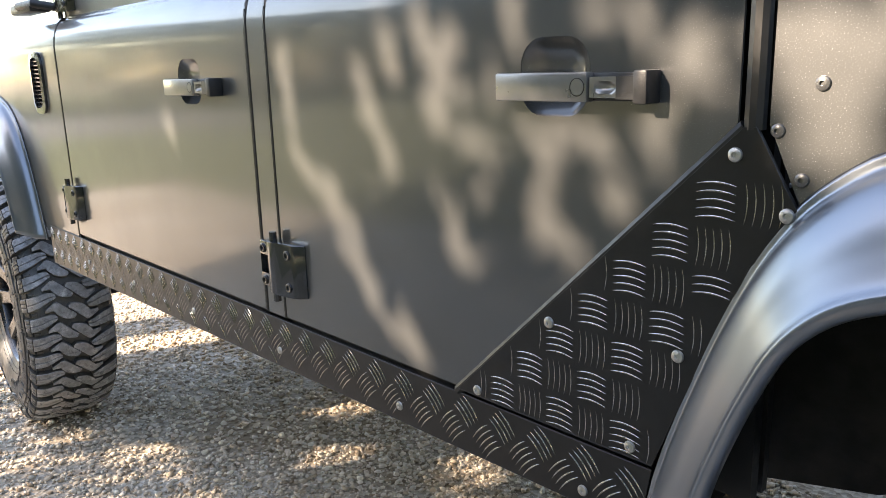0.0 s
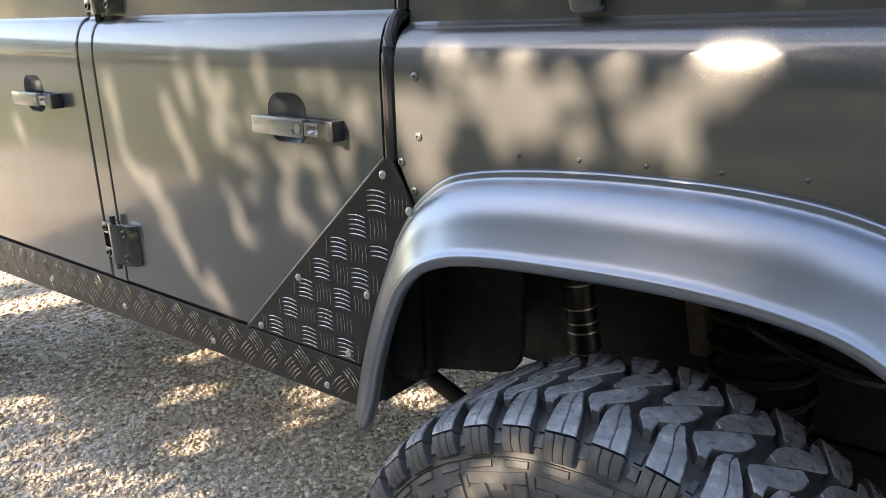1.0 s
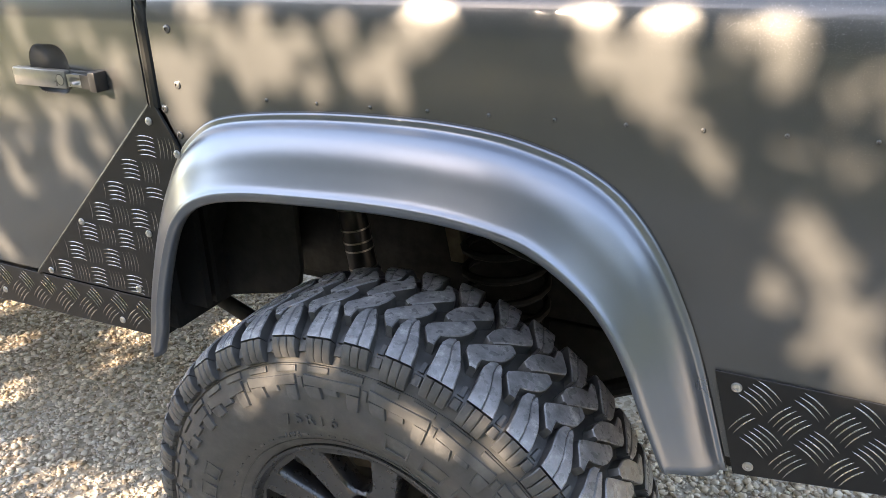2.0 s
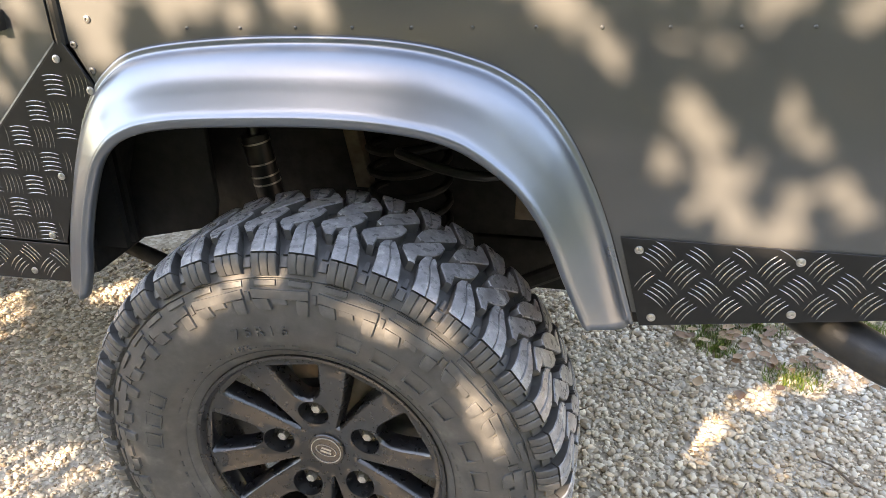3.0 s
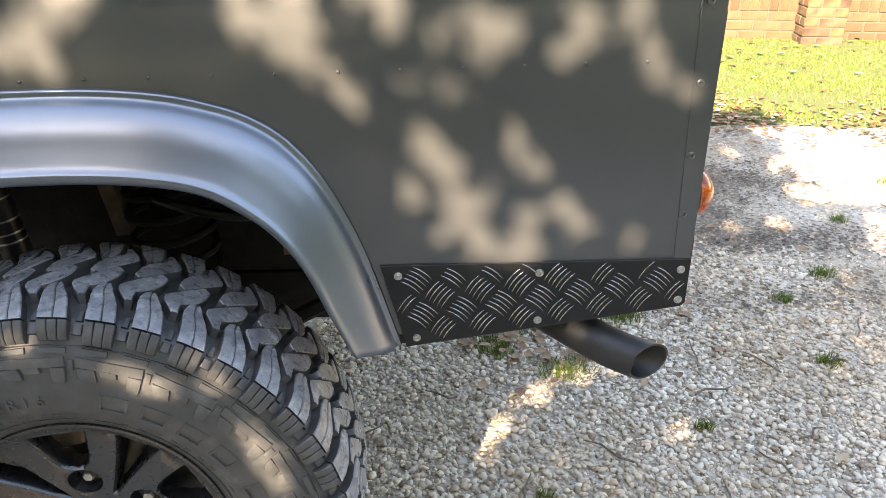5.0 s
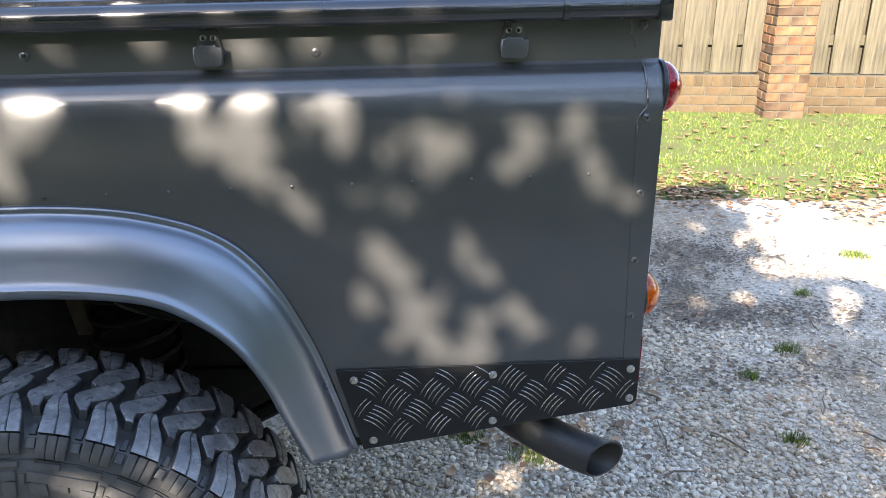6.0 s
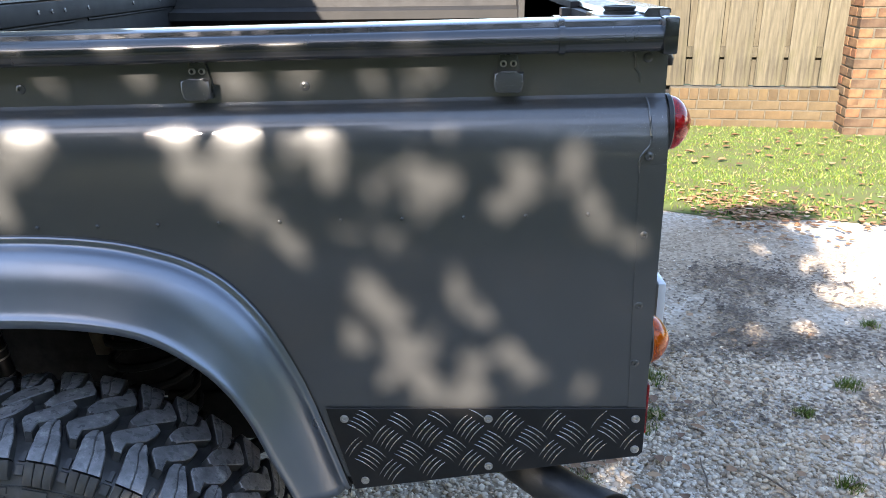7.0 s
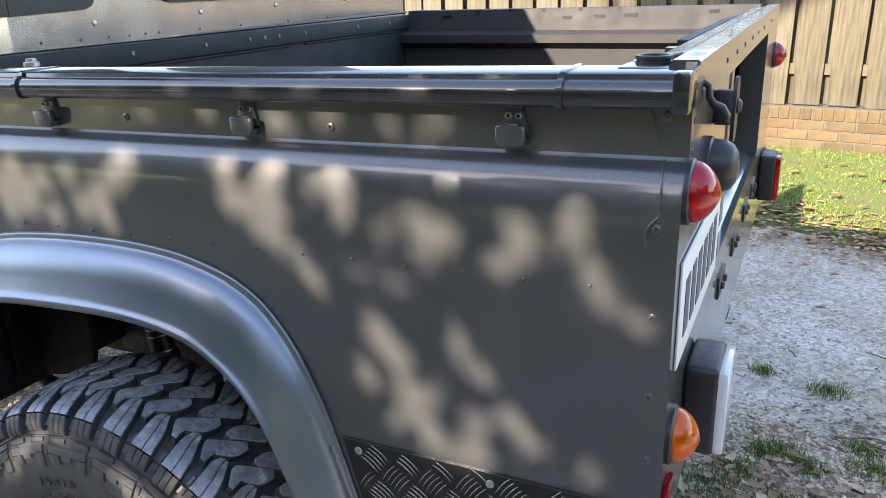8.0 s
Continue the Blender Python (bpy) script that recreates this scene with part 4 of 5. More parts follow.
def tread_mesh():
    """The tread blocks, and apart from them the low steps on the sidewalls."""
    V, F, V2, F2, worn = [], [], [], [], []
    rnd = random.Random(5)
    for k in range(PITCH):
        for sd in (1, -1):
            def lay(rows, h, draft=0.03, low=False, ends=0.0015):
                r = [(sd * q[0], *((q[1], q[2]) if sd > 0 else (0.24 - q[2], 0.24 - q[1])), *q[3:]) for q in rows]
                tops = block(V2 if low else V, F2 if low else F, k, r, h, draft, ends)
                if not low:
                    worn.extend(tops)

            def slit(rows, h, share, wide=0.006):
                """A block with a narrow slit along it."""
                mids = [q[1] + (q[2] - q[1]) * share for q in rows]
                lay([(q[0], q[1], m - wide, *q[3:]) for q, m in zip(rows, mids)], h, 0.012)
                lay([(q[0], m + wide, q[2], *q[3:]) for q, m in zip(rows, mids)], h, 0.012)

            d = 0.004 if k % 2 else 0.0
            e = rnd.uniform(-0.02, 0.02)
            high = 0.0172 + rnd.uniform(-0.0004, 0.0004)
            lug = [(q[0] - (d if i < 2 else 0), q[1] + e, q[2] + e) for i, q in enumerate(LUG)]
            slit(lug, high, 0.46)
            # the lug's side, cut by thin slits, down to the ridge
            for a, b in ((-0.66, -0.455), (-0.435, -0.23), (-0.21, 0.0)):
                lay([(0.1052, a + e, b + e, 0.97), (0.112, a + e, b + e, 0.88), (0.121 + d, a + e, b + e, 0.64), (0.128 + d, a + e, b + e, 0.36)], high, 0.004, True, 0.0005)
            # small steps at the foot of the grooves
            lay([(0.106, 0.07, 0.26), (0.121, 0.06, 0.27)], 0.0062, 0.02, True)
            lay([(0.088, 0.12, 0.22), (0.104, 0.10, 0.24)], 0.0045, 0.02, True)
            # hooked block
            lay([(q[0], q[1] + e, q[2] + e) for q in HOOK], high, 0.012, False, 0.0008)
            # ridge ring, then the cells under it
            lay([(0.1325, -0.02, 0.98), (0.1355, -0.02, 0.98)], 0.0030, 0.02, True)
            lay([(0.1362, -0.60, 0.02), (0.1465, -0.60, 0.02)], 0.0030, 0.01, True)
            # stepped hooks lower on the sidewall, one set to two pitches
            if k % 2 == 0:
                lay([(0.1480, -0.55, 1.15), (0.156, -0.57, 1.14), (0.1635, -0.58, 1.13)], 0.0042, 0.02, True)
                lay([(0.1625, -0.58, -0.22), (0.176, -0.60, -0.24), (0.186, -0.60, -0.30)], 0.0042, 0.02, True)
                lay([(0.1625, 0.10, 0.52), (0.173, 0.05, 0.48)], 0.0040, 0.02, True)
                lay([(0.1625, 0.66, 1.12), (0.175, 0.58, 1.04), (0.181, 0.55, 0.92)], 0.0042, 0.02, True)
            elif k < PITCH - 1:
                lay([(0.1520, 0.22, 0.36), (0.168, 0.20, 0.34)], 0.0026, 0.02, True)
    return V, F, V2, F2, worn


def letters(text, size, radius, mid, gap, depth, out):
    """Raised letters on an arc of the sidewall, clockwise about mid (degrees)."""
    step = gap / radius
    for i, ch in enumerate(text):
        if ch == " ":
            continue
        cu = bpy.data.curves.new("letter", "FONT")
        cu.body, cu.size, cu.extrude, cu.align_x, cu.align_y = ch, size, depth, "CENTER", "CENTER"
        ob = bpy.data.objects.new("letter", cu)
        scene.collection.objects.link(ob)
        me = bpy.data.meshes.new_from_object(ob.evaluated_get(bpy.context.evaluated_depsgraph_get()))
        a = radians(mid) - (i - (len(text) - 1) / 2) * step
        m = Matrix.Translation((radius * math.cos(a), -0.1322, radius * math.sin(a))) @ Matrix.Rotation(math.pi / 2 - a, 4, "Y") @ Matrix.Rotation(math.pi / 2, 4, "X")
        me.transform(m)
        out.from_mesh(me)
        bpy.data.objects.remove(ob)
        bpy.data.curves.remove(cu)
        bpy.data.meshes.remove(me)


def arc_bar(bm, r0, r1, a0, a1, y0, y1):
    n = 4
    rows = []
    for k in range(n + 1):
        a = radians(a0 + (a1 - a0) * k / n)
        c, s = math.cos(a), math.sin(a)
        rows.append([(r0 * c, y1, r0 * s), (r0 * c, y0, r0 * s), (r1 * c, y0, r1 * s), (r1 * c, y1, r1 * s)])
    v = strip(bm, rows)
    bm.faces.new(v[0])
    bm.faces.new(v[-1])


LUG0 = 98.5


def build_wheel():
    # wheel: the rim's barrel, middle of the tyre at y 0, outside towards -y
    bm = bmesh.new()
    lathe(bm, [(0.197, -0.085), (0.201, -0.098), (0.206, -0.1055), (0.2115, -0.1065), (0.2135, -0.102), (0.2115, -0.094), (0.205, -0.090), (0.201, -0.07), (0.185, -0.04), (0.185, 0.05), (0.203, 0.09), (0.2135, 0.105), (0.2135, 0.11), (0.200, 0.09), (0.182, 0.05), (0.182, -0.04), (0.195, -0.07)], 96, None, True)
    wh = part("wheel", bm, RIM, truck, "satin black alloy wheel with mud-terrain tyre")
    bm = bmesh.new()
    full = [(r, y) for y, r in [(p.x, p.y) for p in prof_pts[::2]] + [(PROF[-1][0], PROF[-1][1])]]
    lathe(bm, full[::-1] + [(r, -y) for r, y in full[1:]], 144)
    part("tyre", bm, RUBBER, wh, "black mud-terrain tyre with raised lettering", 40)
    V, F, V2, F2, worn = tread_mesh()
    st = soup("sidewall_steps", np.array([tuple(v) for v in V2]), np.array(F2), RUBBER)
    st.data.shade_smooth()
    st.data.set_sharp_from_angle(angle=radians(30))
    st.parent = wh
    tagged(st, kind="stuff")
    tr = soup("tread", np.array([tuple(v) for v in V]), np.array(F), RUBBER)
    # only top faces take the paler worn and sheen-tinted rubber
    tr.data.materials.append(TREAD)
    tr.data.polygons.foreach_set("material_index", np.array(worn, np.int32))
    tr.data.shade_smooth()
    tr.data.set_sharp_from_angle(angle=radians(30))
    tr.parent = wh
    tagged(tr, "chunky tread blocks, worn tops paled with painted sheen", kind="stuff")
    bm = bmesh.new()
    letters("75R16", 0.024, 0.271, 101, 0.0195, 0.0014, bm)
    letters("10PR", 0.011, 0.2465, 110, 0.0080, 0.0012, bm)
    part("tyre_lettering", bm, RUBBER, wh, "", 0)
    bm = bmesh.new()
    for mid, cnt, wid in ((55, 4, 11.8), (-15, 7, 11.8), (165, 3, 9.0), (232, 7, 8.4)):
        for k in range(cnt):
            a = mid + (k - (cnt - 1) / 2) * wid
            y = -0.1335
            t = wid * 0.34
            arc_bar(bm, 0.260, 0.2625, a - t, a + t, y + 0.0022, y + 0.007)
            arc_bar(bm, 0.2855, 0.288, a - t, a + t, y - 0.0002, y + 0.006)
            for e in (-t, t - 0.8):
                arc_bar(bm, 0.2625, 0.2855, a + e, a + e + 0.7, y + 0.0006, y + 0.006)
    lathe(bm, [(0.2255, -0.108), (0.2260, -0.1135), (0.2280, -0.1150), (0.2295, -0.110)], 120)
    for k in range(64):
        if k % 16 < 13:
            arc_bar(bm, 0.2375, 0.2405, k * 5.6, k * 5.6 + 2.6, -0.1206, -0.115)
    part("bar_relief", bm, RUBBER, wh, "", 0)
    # spoked face
    bm = bmesh.new()
    lathe(bm, [(0.0, -0.064), (0.034, -0.0645), (0.045, -0.0680), (0.075, -0.0725), (0.12, -0.0800), (0.165, -0.0895), (0.193, -0.0965), (0.2015, -0.0950), (0.2030, -0.088), (0.2030, -0.062), (0.18, -0.060), (0.10, -0.042), (0.0, -0.030)], 80)
    face = finish("rim", bm, RIM, wh)
    cutters = []

    face_r, face_y = (0.0, 0.045, 0.075, 0.12, 0.165, 0.193, 0.21), (-0.064, -0.068, -0.0725, -0.080, -0.0895, -0.0965, -0.0965)

    def wedge(mid, edge, back_in):
        """A window with chamfered rims; edge: rows of (radius, half angle) from hub to rim."""
        c = bmesh.new()
        levels = []
        for off, grow, share in ((-0.03, 0.0052, 1.0), (-0.0008, 0.0048, 1.0), (0.0055, 0.0, 1.0), (None, 0.0, back_in)):
            row = []
            for side in (1, -1):
                for i, (r, a) in (list(enumerate(edge)) if side > 0 else list(enumerate(edge))[::-1]):
                    rr = r + (0.4 * grow if i >= len(edge) - 2 else -grow if i == 0 else 0.0)
                    y = -0.02 if off is None else float(np.interp(r, face_r, face_y)) + off
                    ang = radians(mid + side * (a * share + math.degrees(grow / r)))
                    row.append(c.verts.new((rr * math.cos(ang), y, rr * math.sin(ang))))
            levels.append(row)
        c.faces.new(levels[0])
        c.faces.new(levels[-1][::-1])
        n = len(levels[0])
        for lo, hi in zip(levels, levels[1:]):
            for i in range(n):
                c.faces.new((lo[i], hi[i], hi[(i + 1) % n], lo[(i + 1) % n]))
        bmesh.ops.triangulate(c, faces=list(c.faces))
        cutters.append(finish("cutter", c, RIM, None, "", 0))

    for k in range(5):
        m = LUG0 + 72 * k
        wedge(m, [(0.110, 2.2), (0.113, 5.6), (0.122, 9.0), (0.14, 10.9), (0.17, 11.9), (0.188, 12.4), (0.1925, 11.6)], 0.84)
        wedge(m + 36, [(0.058, 0.6), (0.070, 2.2), (0.09, 3.9), (0.12, 5.7), (0.16, 7.4), (0.188, 8.4), (0.1925, 7.8)], 0.72)
        c = bmesh.new()
        lathe(c, [(0, -0.12), (0.0295, -0.12), (0.0255, -0.072), (0.0205, -0.046), (0, -0.046)], 32, Matrix.Translation((0.0800 * math.cos(radians(m)), 0, 0.0800 * math.sin(radians(m)))))
        cutters.append(finish("cutter", c, RIM, None, "", 0))
    cut(face, cutters, 0.0009)
    for k in range(5):
        m = radians(LUG0 + 72 * k)
        bm = bmesh.new()
        lathe(bm, [(0.0105, -0.044), (0.0105, -0.059), (0.0075, -0.0645), (0, -0.0655)], 6, Matrix.Translation((0.0800 * math.cos(m), 0, 0.0800 * math.sin(m))))
        part("lug_nut", bm, BRIGHT, wh, "bright steel lug nut")
    bm = bmesh.new()
    lathe(bm, [(0.0315, -0.0585), (0.0315, -0.0660), (0.030, -0.0680), (0.0, -0.0685)], 48)
    part("hub_cap", bm, RIM, wh, "black hub cap with a plain silver ring")
    bm = bmesh.new()
    lathe(bm, [(0.0262, -0.0675), (0.0262, -0.0695), (0.0246, -0.0695), (0.0246, -0.0675)], 48)
    vs = lathe(bm, [(0.0165, -0.0675), (0.0165, -0.0693), (0.0152, -0.0693), (0.0152, -0.0675)], 40)
    bmesh.ops.transform(bm, matrix=pose(0, 0, 0, 0, 14) @ Matrix.Diagonal((1.12, 1, 0.68, 1)), verts=vs)
    for z, w in ((0.0032, 0.0085), (-0.0032, 0.0095)):
        box(bm, (-w, -0.0691, z - 0.0018), (w, -0.0675, z + 0.0018), 0, 1, pose(0, 0, 0, 0, 14))
    part("cap_emblem", bm, BRIGHT, wh, "plain silver oval and bars")
    # brake behind the spokes
    bm = bmesh.new()
    lathe(bm, [(0.05, -0.03), (0.08, -0.016), (0.15, -0.010), (0.15, 0.010), (0.05, 0.010)], 48)
    part("brake_disc", bm, SHOCK, wh)
    bm = bmesh.new()
    for a in (80,):
        box(bm, (-0.04, -0.030, 0.115), (0.04, 0.04, 0.160), 0.008, 2, pose(0, 0, 0, 0, a - 90))
    part("brake_caliper", bm, RUST, wh, "dusty brake caliper")
    return wh


wheel = build_wheel()
wheel.location = (HUB_X, HUB_Y, 0.4015)
copy_thing(wheel, pose(AXLE_F, HUB_Y + 0.07, 0.4015, 0, 33, -4))
copy_thing(wheel, pose(HUB_X, FAR - HUB_Y, 0.4015, 0, 0, 180))
copy_thing(wheel, pose(AXLE_F, FAR - HUB_Y - 0.07, 0.4015, 0, 0, 176))

# ---- ground ----
def lawn_edge(x):
    """How far from the truck the grass begins."""
    return 3.78 - 0.27 * max(x - 0.9, 0) + 0.10 * math.sin(2.1 * x) + 0.05 * math.sin(7.3 * x + 1)


bm = bmesh.new()
prism(bm, [(-400, -400), (400, -400), (400, 400), (-400, 400)], -0.3, 0.0, "z")
tagged(part("ground", bm, GROUND, None, "pale crushed gravel and packed dirt driveway", 0), kind="structure", category="ground")
bm = bmesh.new()
xs = [x * 0.25 for x in range(-48, 65)]
strip(bm, [[(x, lawn_edge(x) + 0.05, 0.003), (x, lawn_edge(x) + 0.3, 0.012), (x, 5.2 - 0.15 * x, 0.02), (x, 40.0, 0.02)] for x in xs])
tagged(part("lawn", bm, SOIL, None, "thin green lawn soil along the fence", 0), kind="structure", category="ground")
# unseen lawn, added so the truck's side reflects dark ground
bm = bmesh.new()
strip(bm, [[(x, -2.9 + 0.25 * math.sin(0.7 * x), 0.004), (x, -60.0, 0.02)] for x in range(-60, 61, 3)])
tagged(part("far_lawn", bm, SOIL, None, "unseen green lawn added to darken the truck's reflections", 0), kind="structure", category="ground")

bm = bmesh.new()
strip(bm, [[(-7.8 + 0.3 * math.sin(0.8 * y), y, 0.007), (-15.0, y + 1.0, 0.03)] for y in range(-14, 13, 2)])
tagged(part("front_lawn", bm, SOIL, None, "sunlit green lawn at the end of the driveway", 0), kind="structure", category="ground")
bm = bmesh.new()
strip(bm, [[(-15.4, y, 0.006), (-24.0, y, 0.006)] for y in range(-60, 41, 10)])
tagged(part("road", bm, simple("grey_asphalt", (0.10, 0.10, 0.10), (0.15, 0.148, 0.145), 3, (0.8, 0.95), 0, 0.3), None, "grey asphalt road beyond the lawn", 0), kind="structure", category="road")

rng = np.random.default_rng(7)
ICO_V = []
g_ = (1 + 5 ** 0.5) / 2
for a, b in ((-1, g_), (1, g_), (-1, -g_), (1, -g_)):
    ICO_V += [(a, b, 0), (0, a, b), (b, 0, a)]
ICO_V = np.array(ICO_V, float)
ICO_V /= np.linalg.norm(ICO_V[0])
hull = bmesh.new()
for v in ICO_V:
    hull.verts.new(v)
bmesh.ops.convex_hull(hull, input=hull.verts)
hull.verts.index_update()
hull.normal_update()
ICO_F = np.array([[v.index for v in f.verts] for f in hull.faces])
hull.free()


def scatter_stones(name, n, x0, x1, y0, y1, small, large, keep, label):
    x, y = rng.uniform(x0, x1, n), rng.uniform(y0, y1, n)
    ok = keep(x, y)
    x, y = x[ok], y[ok]
    n = len(x)
    r = small * (large / small) ** (rng.random(n) ** 1.8) * 0.5
    sh = np.stack([rng.uniform(0.8, 1.35, n), rng.uniform(0.75, 1.15, n), rng.uniform(0.4, 0.75, n)], 1) * r[:, None]
    v = ICO_V[None] * (1 + rng.uniform(-0.34, 0.30, (n, 12, 1))) * sh[:, None]
    a, b = rng.uniform(0, 2 * np.pi, n), rng.normal(0, 0.35, n)
    ca, sa, cb, sb = np.cos(a)[:, None], np.sin(a)[:, None], np.cos(b)[:, None], np.sin(b)[:, None]
    X, Y, Z = v[..., 0], v[..., 1], v[..., 2]
    Y, Z = Y * cb - Z * sb, Y * sb + Z * cb
    X, Y = X * ca - Y * sa, X * sa + Y * ca
    lift = r * rng.uniform(0.1, 0.55, n)
    P = np.stack([X + x[:, None], Y + y[:, None], Z + lift[:, None]], 2).reshape(-1, 3)
    F = (ICO_F[None] + 12 * np.arange(n)[:, None, None]).reshape(-1, 3)
    return tagged(soup(name, P, F, GRAVEL), label, "gravel", kind="stuff")


scatter_stones("gravel", 24000, -2.0, -0.3, -0.2, 1.3, 0.006, 0.020, lambda x, y: y < 1.3, "loose pale crushed stone beside the truck")
scatter_stones("gravel", 17000, -4.6, -2.0, -0.4, 1.3, 0.009, 0.023, lambda x, y: y < 1.3, "loose pale crushed stone under the truck")
scatter_stones("gravel", 52000, -0.3, 2.0, 0.0, 1.7, 0.006, 0.023, lambda x, y: (x > 0.2) | (y < 0.6), "loose pale crushed stone behind the truck")
scatter_stones("gravel", 52000, 0.4, 4.4, 0.5, 3.9, 0.006, 0.017, lambda x, y: ((x > 2.0) | (y > 1.7)) & (rng.random(len(x)) < np.where(y > 2.7, 0.06, np.where(y > 1.8, 0.30, 1.0))), "loose pale crushed stone on the driveway")


def blades(name, cx, cy, h, w, material, label, category):
    n = len(cx)
    a = rng.uniform(0, 2 * np.pi, n)
    hh = h * rng.uniform(0.5, 1.2, n)
    lean = rng.uniform(0.2, 0.9, n) * hh
    b = rng.uniform(0, 2 * np.pi, n)
    ww = w * rng.uniform(0.6, 1.3, n)
    dx, dy, lx, ly = np.cos(a) * ww, np.sin(a) * ww, np.cos(b) * lean, np.sin(b) * lean
    z = np.full(n, 0.002)
    V = np.stack([np.stack([cx - dx, cy - dy, z], 1), np.stack([cx + dx, cy + dy, z], 1), np.stack([cx + dx * 0.8 + lx * 0.35, cy + dy * 0.8 + ly * 0.35, z + hh * 0.6], 1), np.stack([cx - dx * 0.8 + lx * 0.35, cy - dy * 0.8 + ly * 0.35, z + hh * 0.6], 1), np.stack([cx + lx, cy + ly, z + hh], 1), np.stack([cx + lx, cy + ly, z + hh], 1) + 0.0005], 1).reshape(-1, 3)
    k = 6 * np.arange(n)[:, None]
    F = np.concatenate([k + np.array([[0, 1, 2, 3]]), k + np.array([[3, 2, 4, 5]])], 0)
    return tagged(soup(name, V, F, material), label, category, kind="stuff")


n = 170000
gx, gy = rng.uniform(-1.0, 7.0, n), rng.uniform(2.6, 6.4, n)
edge = np.array([lawn_edge(v) for v in gx])
thin = np.clip((gy - edge - 0.05) / 0.5, 0, 1)
patch = np.array([noise.noise(Vector((a * 1.7, b * 1.7, 3.0))) for a, b in zip(gx, gy)])
ok = (rng.random(n) < thin * np.clip(0.75 + 1.2 * patch, 0.15, 1.0)) & (gy < 6.45 - 0.15 * (gx - 0.2))
blades("lawn_grass", gx[ok], gy[ok], 0.033, 0.004, GRASS, "short patchy green lawn grass", "grass")
TUFTS = [(0.74, 1.10, 0.075), (0.76, 1.00, 0.055), (0.88, 1.14, 0.075), (0.95, 0.88, 0.065), (1.03, 1.16, 0.04), (1.28, 1.25, 0.03), (1.26, 0.60, 0.02), (0.70, 0.29, 0.018), (0.93, 0.32, 0.02), (0.80, 0.37, 0.016), (1.05, 1.50, 0.06), (1.28, 1.60, 0.05), (1.19, 1.96, 0.06), (0.97, 2.04, 0.04), (0.88, 1.26, 0.07), (0.94, 1.35, 0.06), (1.13, 1.44, 0.05), (1.08, 1.23, 0.075), (1.19, 1.17, 0.065), (1.01, 1.47, 0.05), (1.31, 1.49, 0.06), (1.44, 1.85, 0.03), (1.44, 2.06, 0.03), (2.0, 1.44, 0.04), (2.8, 2.34, 0.06), (1.77, 1.26, 0.03), (1.74, 0.88, 0.03), (2.31, 1.92, 0.03)]
for x, y, r in TUFTS:
    k = int(4600 * r)
    a, q = rng.uniform(0, 2 * np.pi, k), r * rng.random(k) ** 0.8
    blades("grass_tuft", x + q * np.cos(a) * 1.3, y + q * np.sin(a), 0.027, 0.0014, GRASS, "small green grass tuft in the gravel", "grass")


def flakes(name, cx, cy, z, size, material, label, category):
    """Curled fallen leaves."""
    n = len(cx)
    a, t1, t2 = rng.uniform(0, 2 * np.pi, n), rng.normal(0, 0.35, n), rng.uniform(0.15, 0.6, n)
    L, W = size * rng.uniform(0.6, 1.3, n), size * rng.uniform(0.22, 0.4, n)
    ux, uy = np.cos(a), np.sin(a)
    def P(u, v, h):
        return np.stack([cx + ux * u - uy * v, cy + uy * u + ux * v, z + h], 1)
    tip = np.abs(t1) * 0.22 * L
    rows = [P(-L / 2, 0 * L, tip)]
    for at, wide in ((-0.28, 0.72), (0.02, 1.0), (0.30, 0.62)):
        end = tip * (2 * at) ** 2
        for side in (-1, 0, 1):
            rows.append(P(at * L, side * wide * W, end + abs(side) * wide * W * t2 + 0.001))
    rows.append(P(L / 2, 0 * L, tip * 1.3))
    V = np.stack(rows, 1).reshape(-1, 3)
    k = 11 * np.arange(n)[:, None]
    tris = [(0, 1, 2), (0, 2, 3), (10, 8, 7), (10, 9, 8)]
    for q in (1, 4):
        tris += [(q, q + 3, q + 1), (q + 1, q + 3, q + 4), (q + 1, q + 4, q + 2), (q + 2, q + 4, q + 5)]
    F = np.concatenate([k + np.array([q]) for q in tris], 0)
    return tagged(soup(name, V, F, material), label, category, kind="stuff")


fx = rng.uniform(-0.5, 6.0, 4600)
fx = fx[[rng.random() < 0.55 + 1.3 * noise.noise(Vector((a * 1.9, 8.0, 0.0))) for a in fx]]
fy = np.array([lawn_edge(v) + 0.22 * noise.noise(Vector((v * 1.4, 4.0, 0.0))) for v in fx]) + rng.normal(0.16, 0.26, len(fx))
flakes("leaf_litter", fx, fy, 0.012 + 0.02 * rng.random(len(fx)), 0.047, LITTER, "dry brown fallen leaves along the grass edge", "leaves")
fx, fy = rng.uniform(0.5, 6.0, 130), rng.uniform(4.2, 5.9, 130)
flakes("leaf_litter", fx, fy, 0.04, 0.07, LITTER, "scattered dry leaves on the lawn", "leaves")
for x, y, rx, ry, k in ((1.08, 1.30, 0.15, 0.13, 70), (0.84, 1.08, 0.12, 0.09, 45), (0.97, 0.92, 0.10, 0.06, 22), (1.5, 1.5, 0.4, 0.5, 26)):
    flakes("leaf_litter", x + rng.normal(0, rx, k), y + rng.normal(0, ry, k), 0.012 + 0.01 * rng.random(k), 0.042, LITTER, "dry curled brown leaves round the grass tufts", "leaves")
for x, y, rx, ry, k in ((2.02, 2.42, 0.20, 0.16, 900), (1.95, 1.74, 0.34, 0.08, 900), (1.80, 2.04, 0.10, 0.10, 260), (1.7, 1.28, 0.4, 0.06, 300)):
    flakes("mulch", x + rng.normal(0, rx, k), y + rng.normal(0, ry, k), 0.008 + 0.012 * rng.random(k), 0.021, TWIG, "dark brown bark crumbs on the gravel", "mulch")
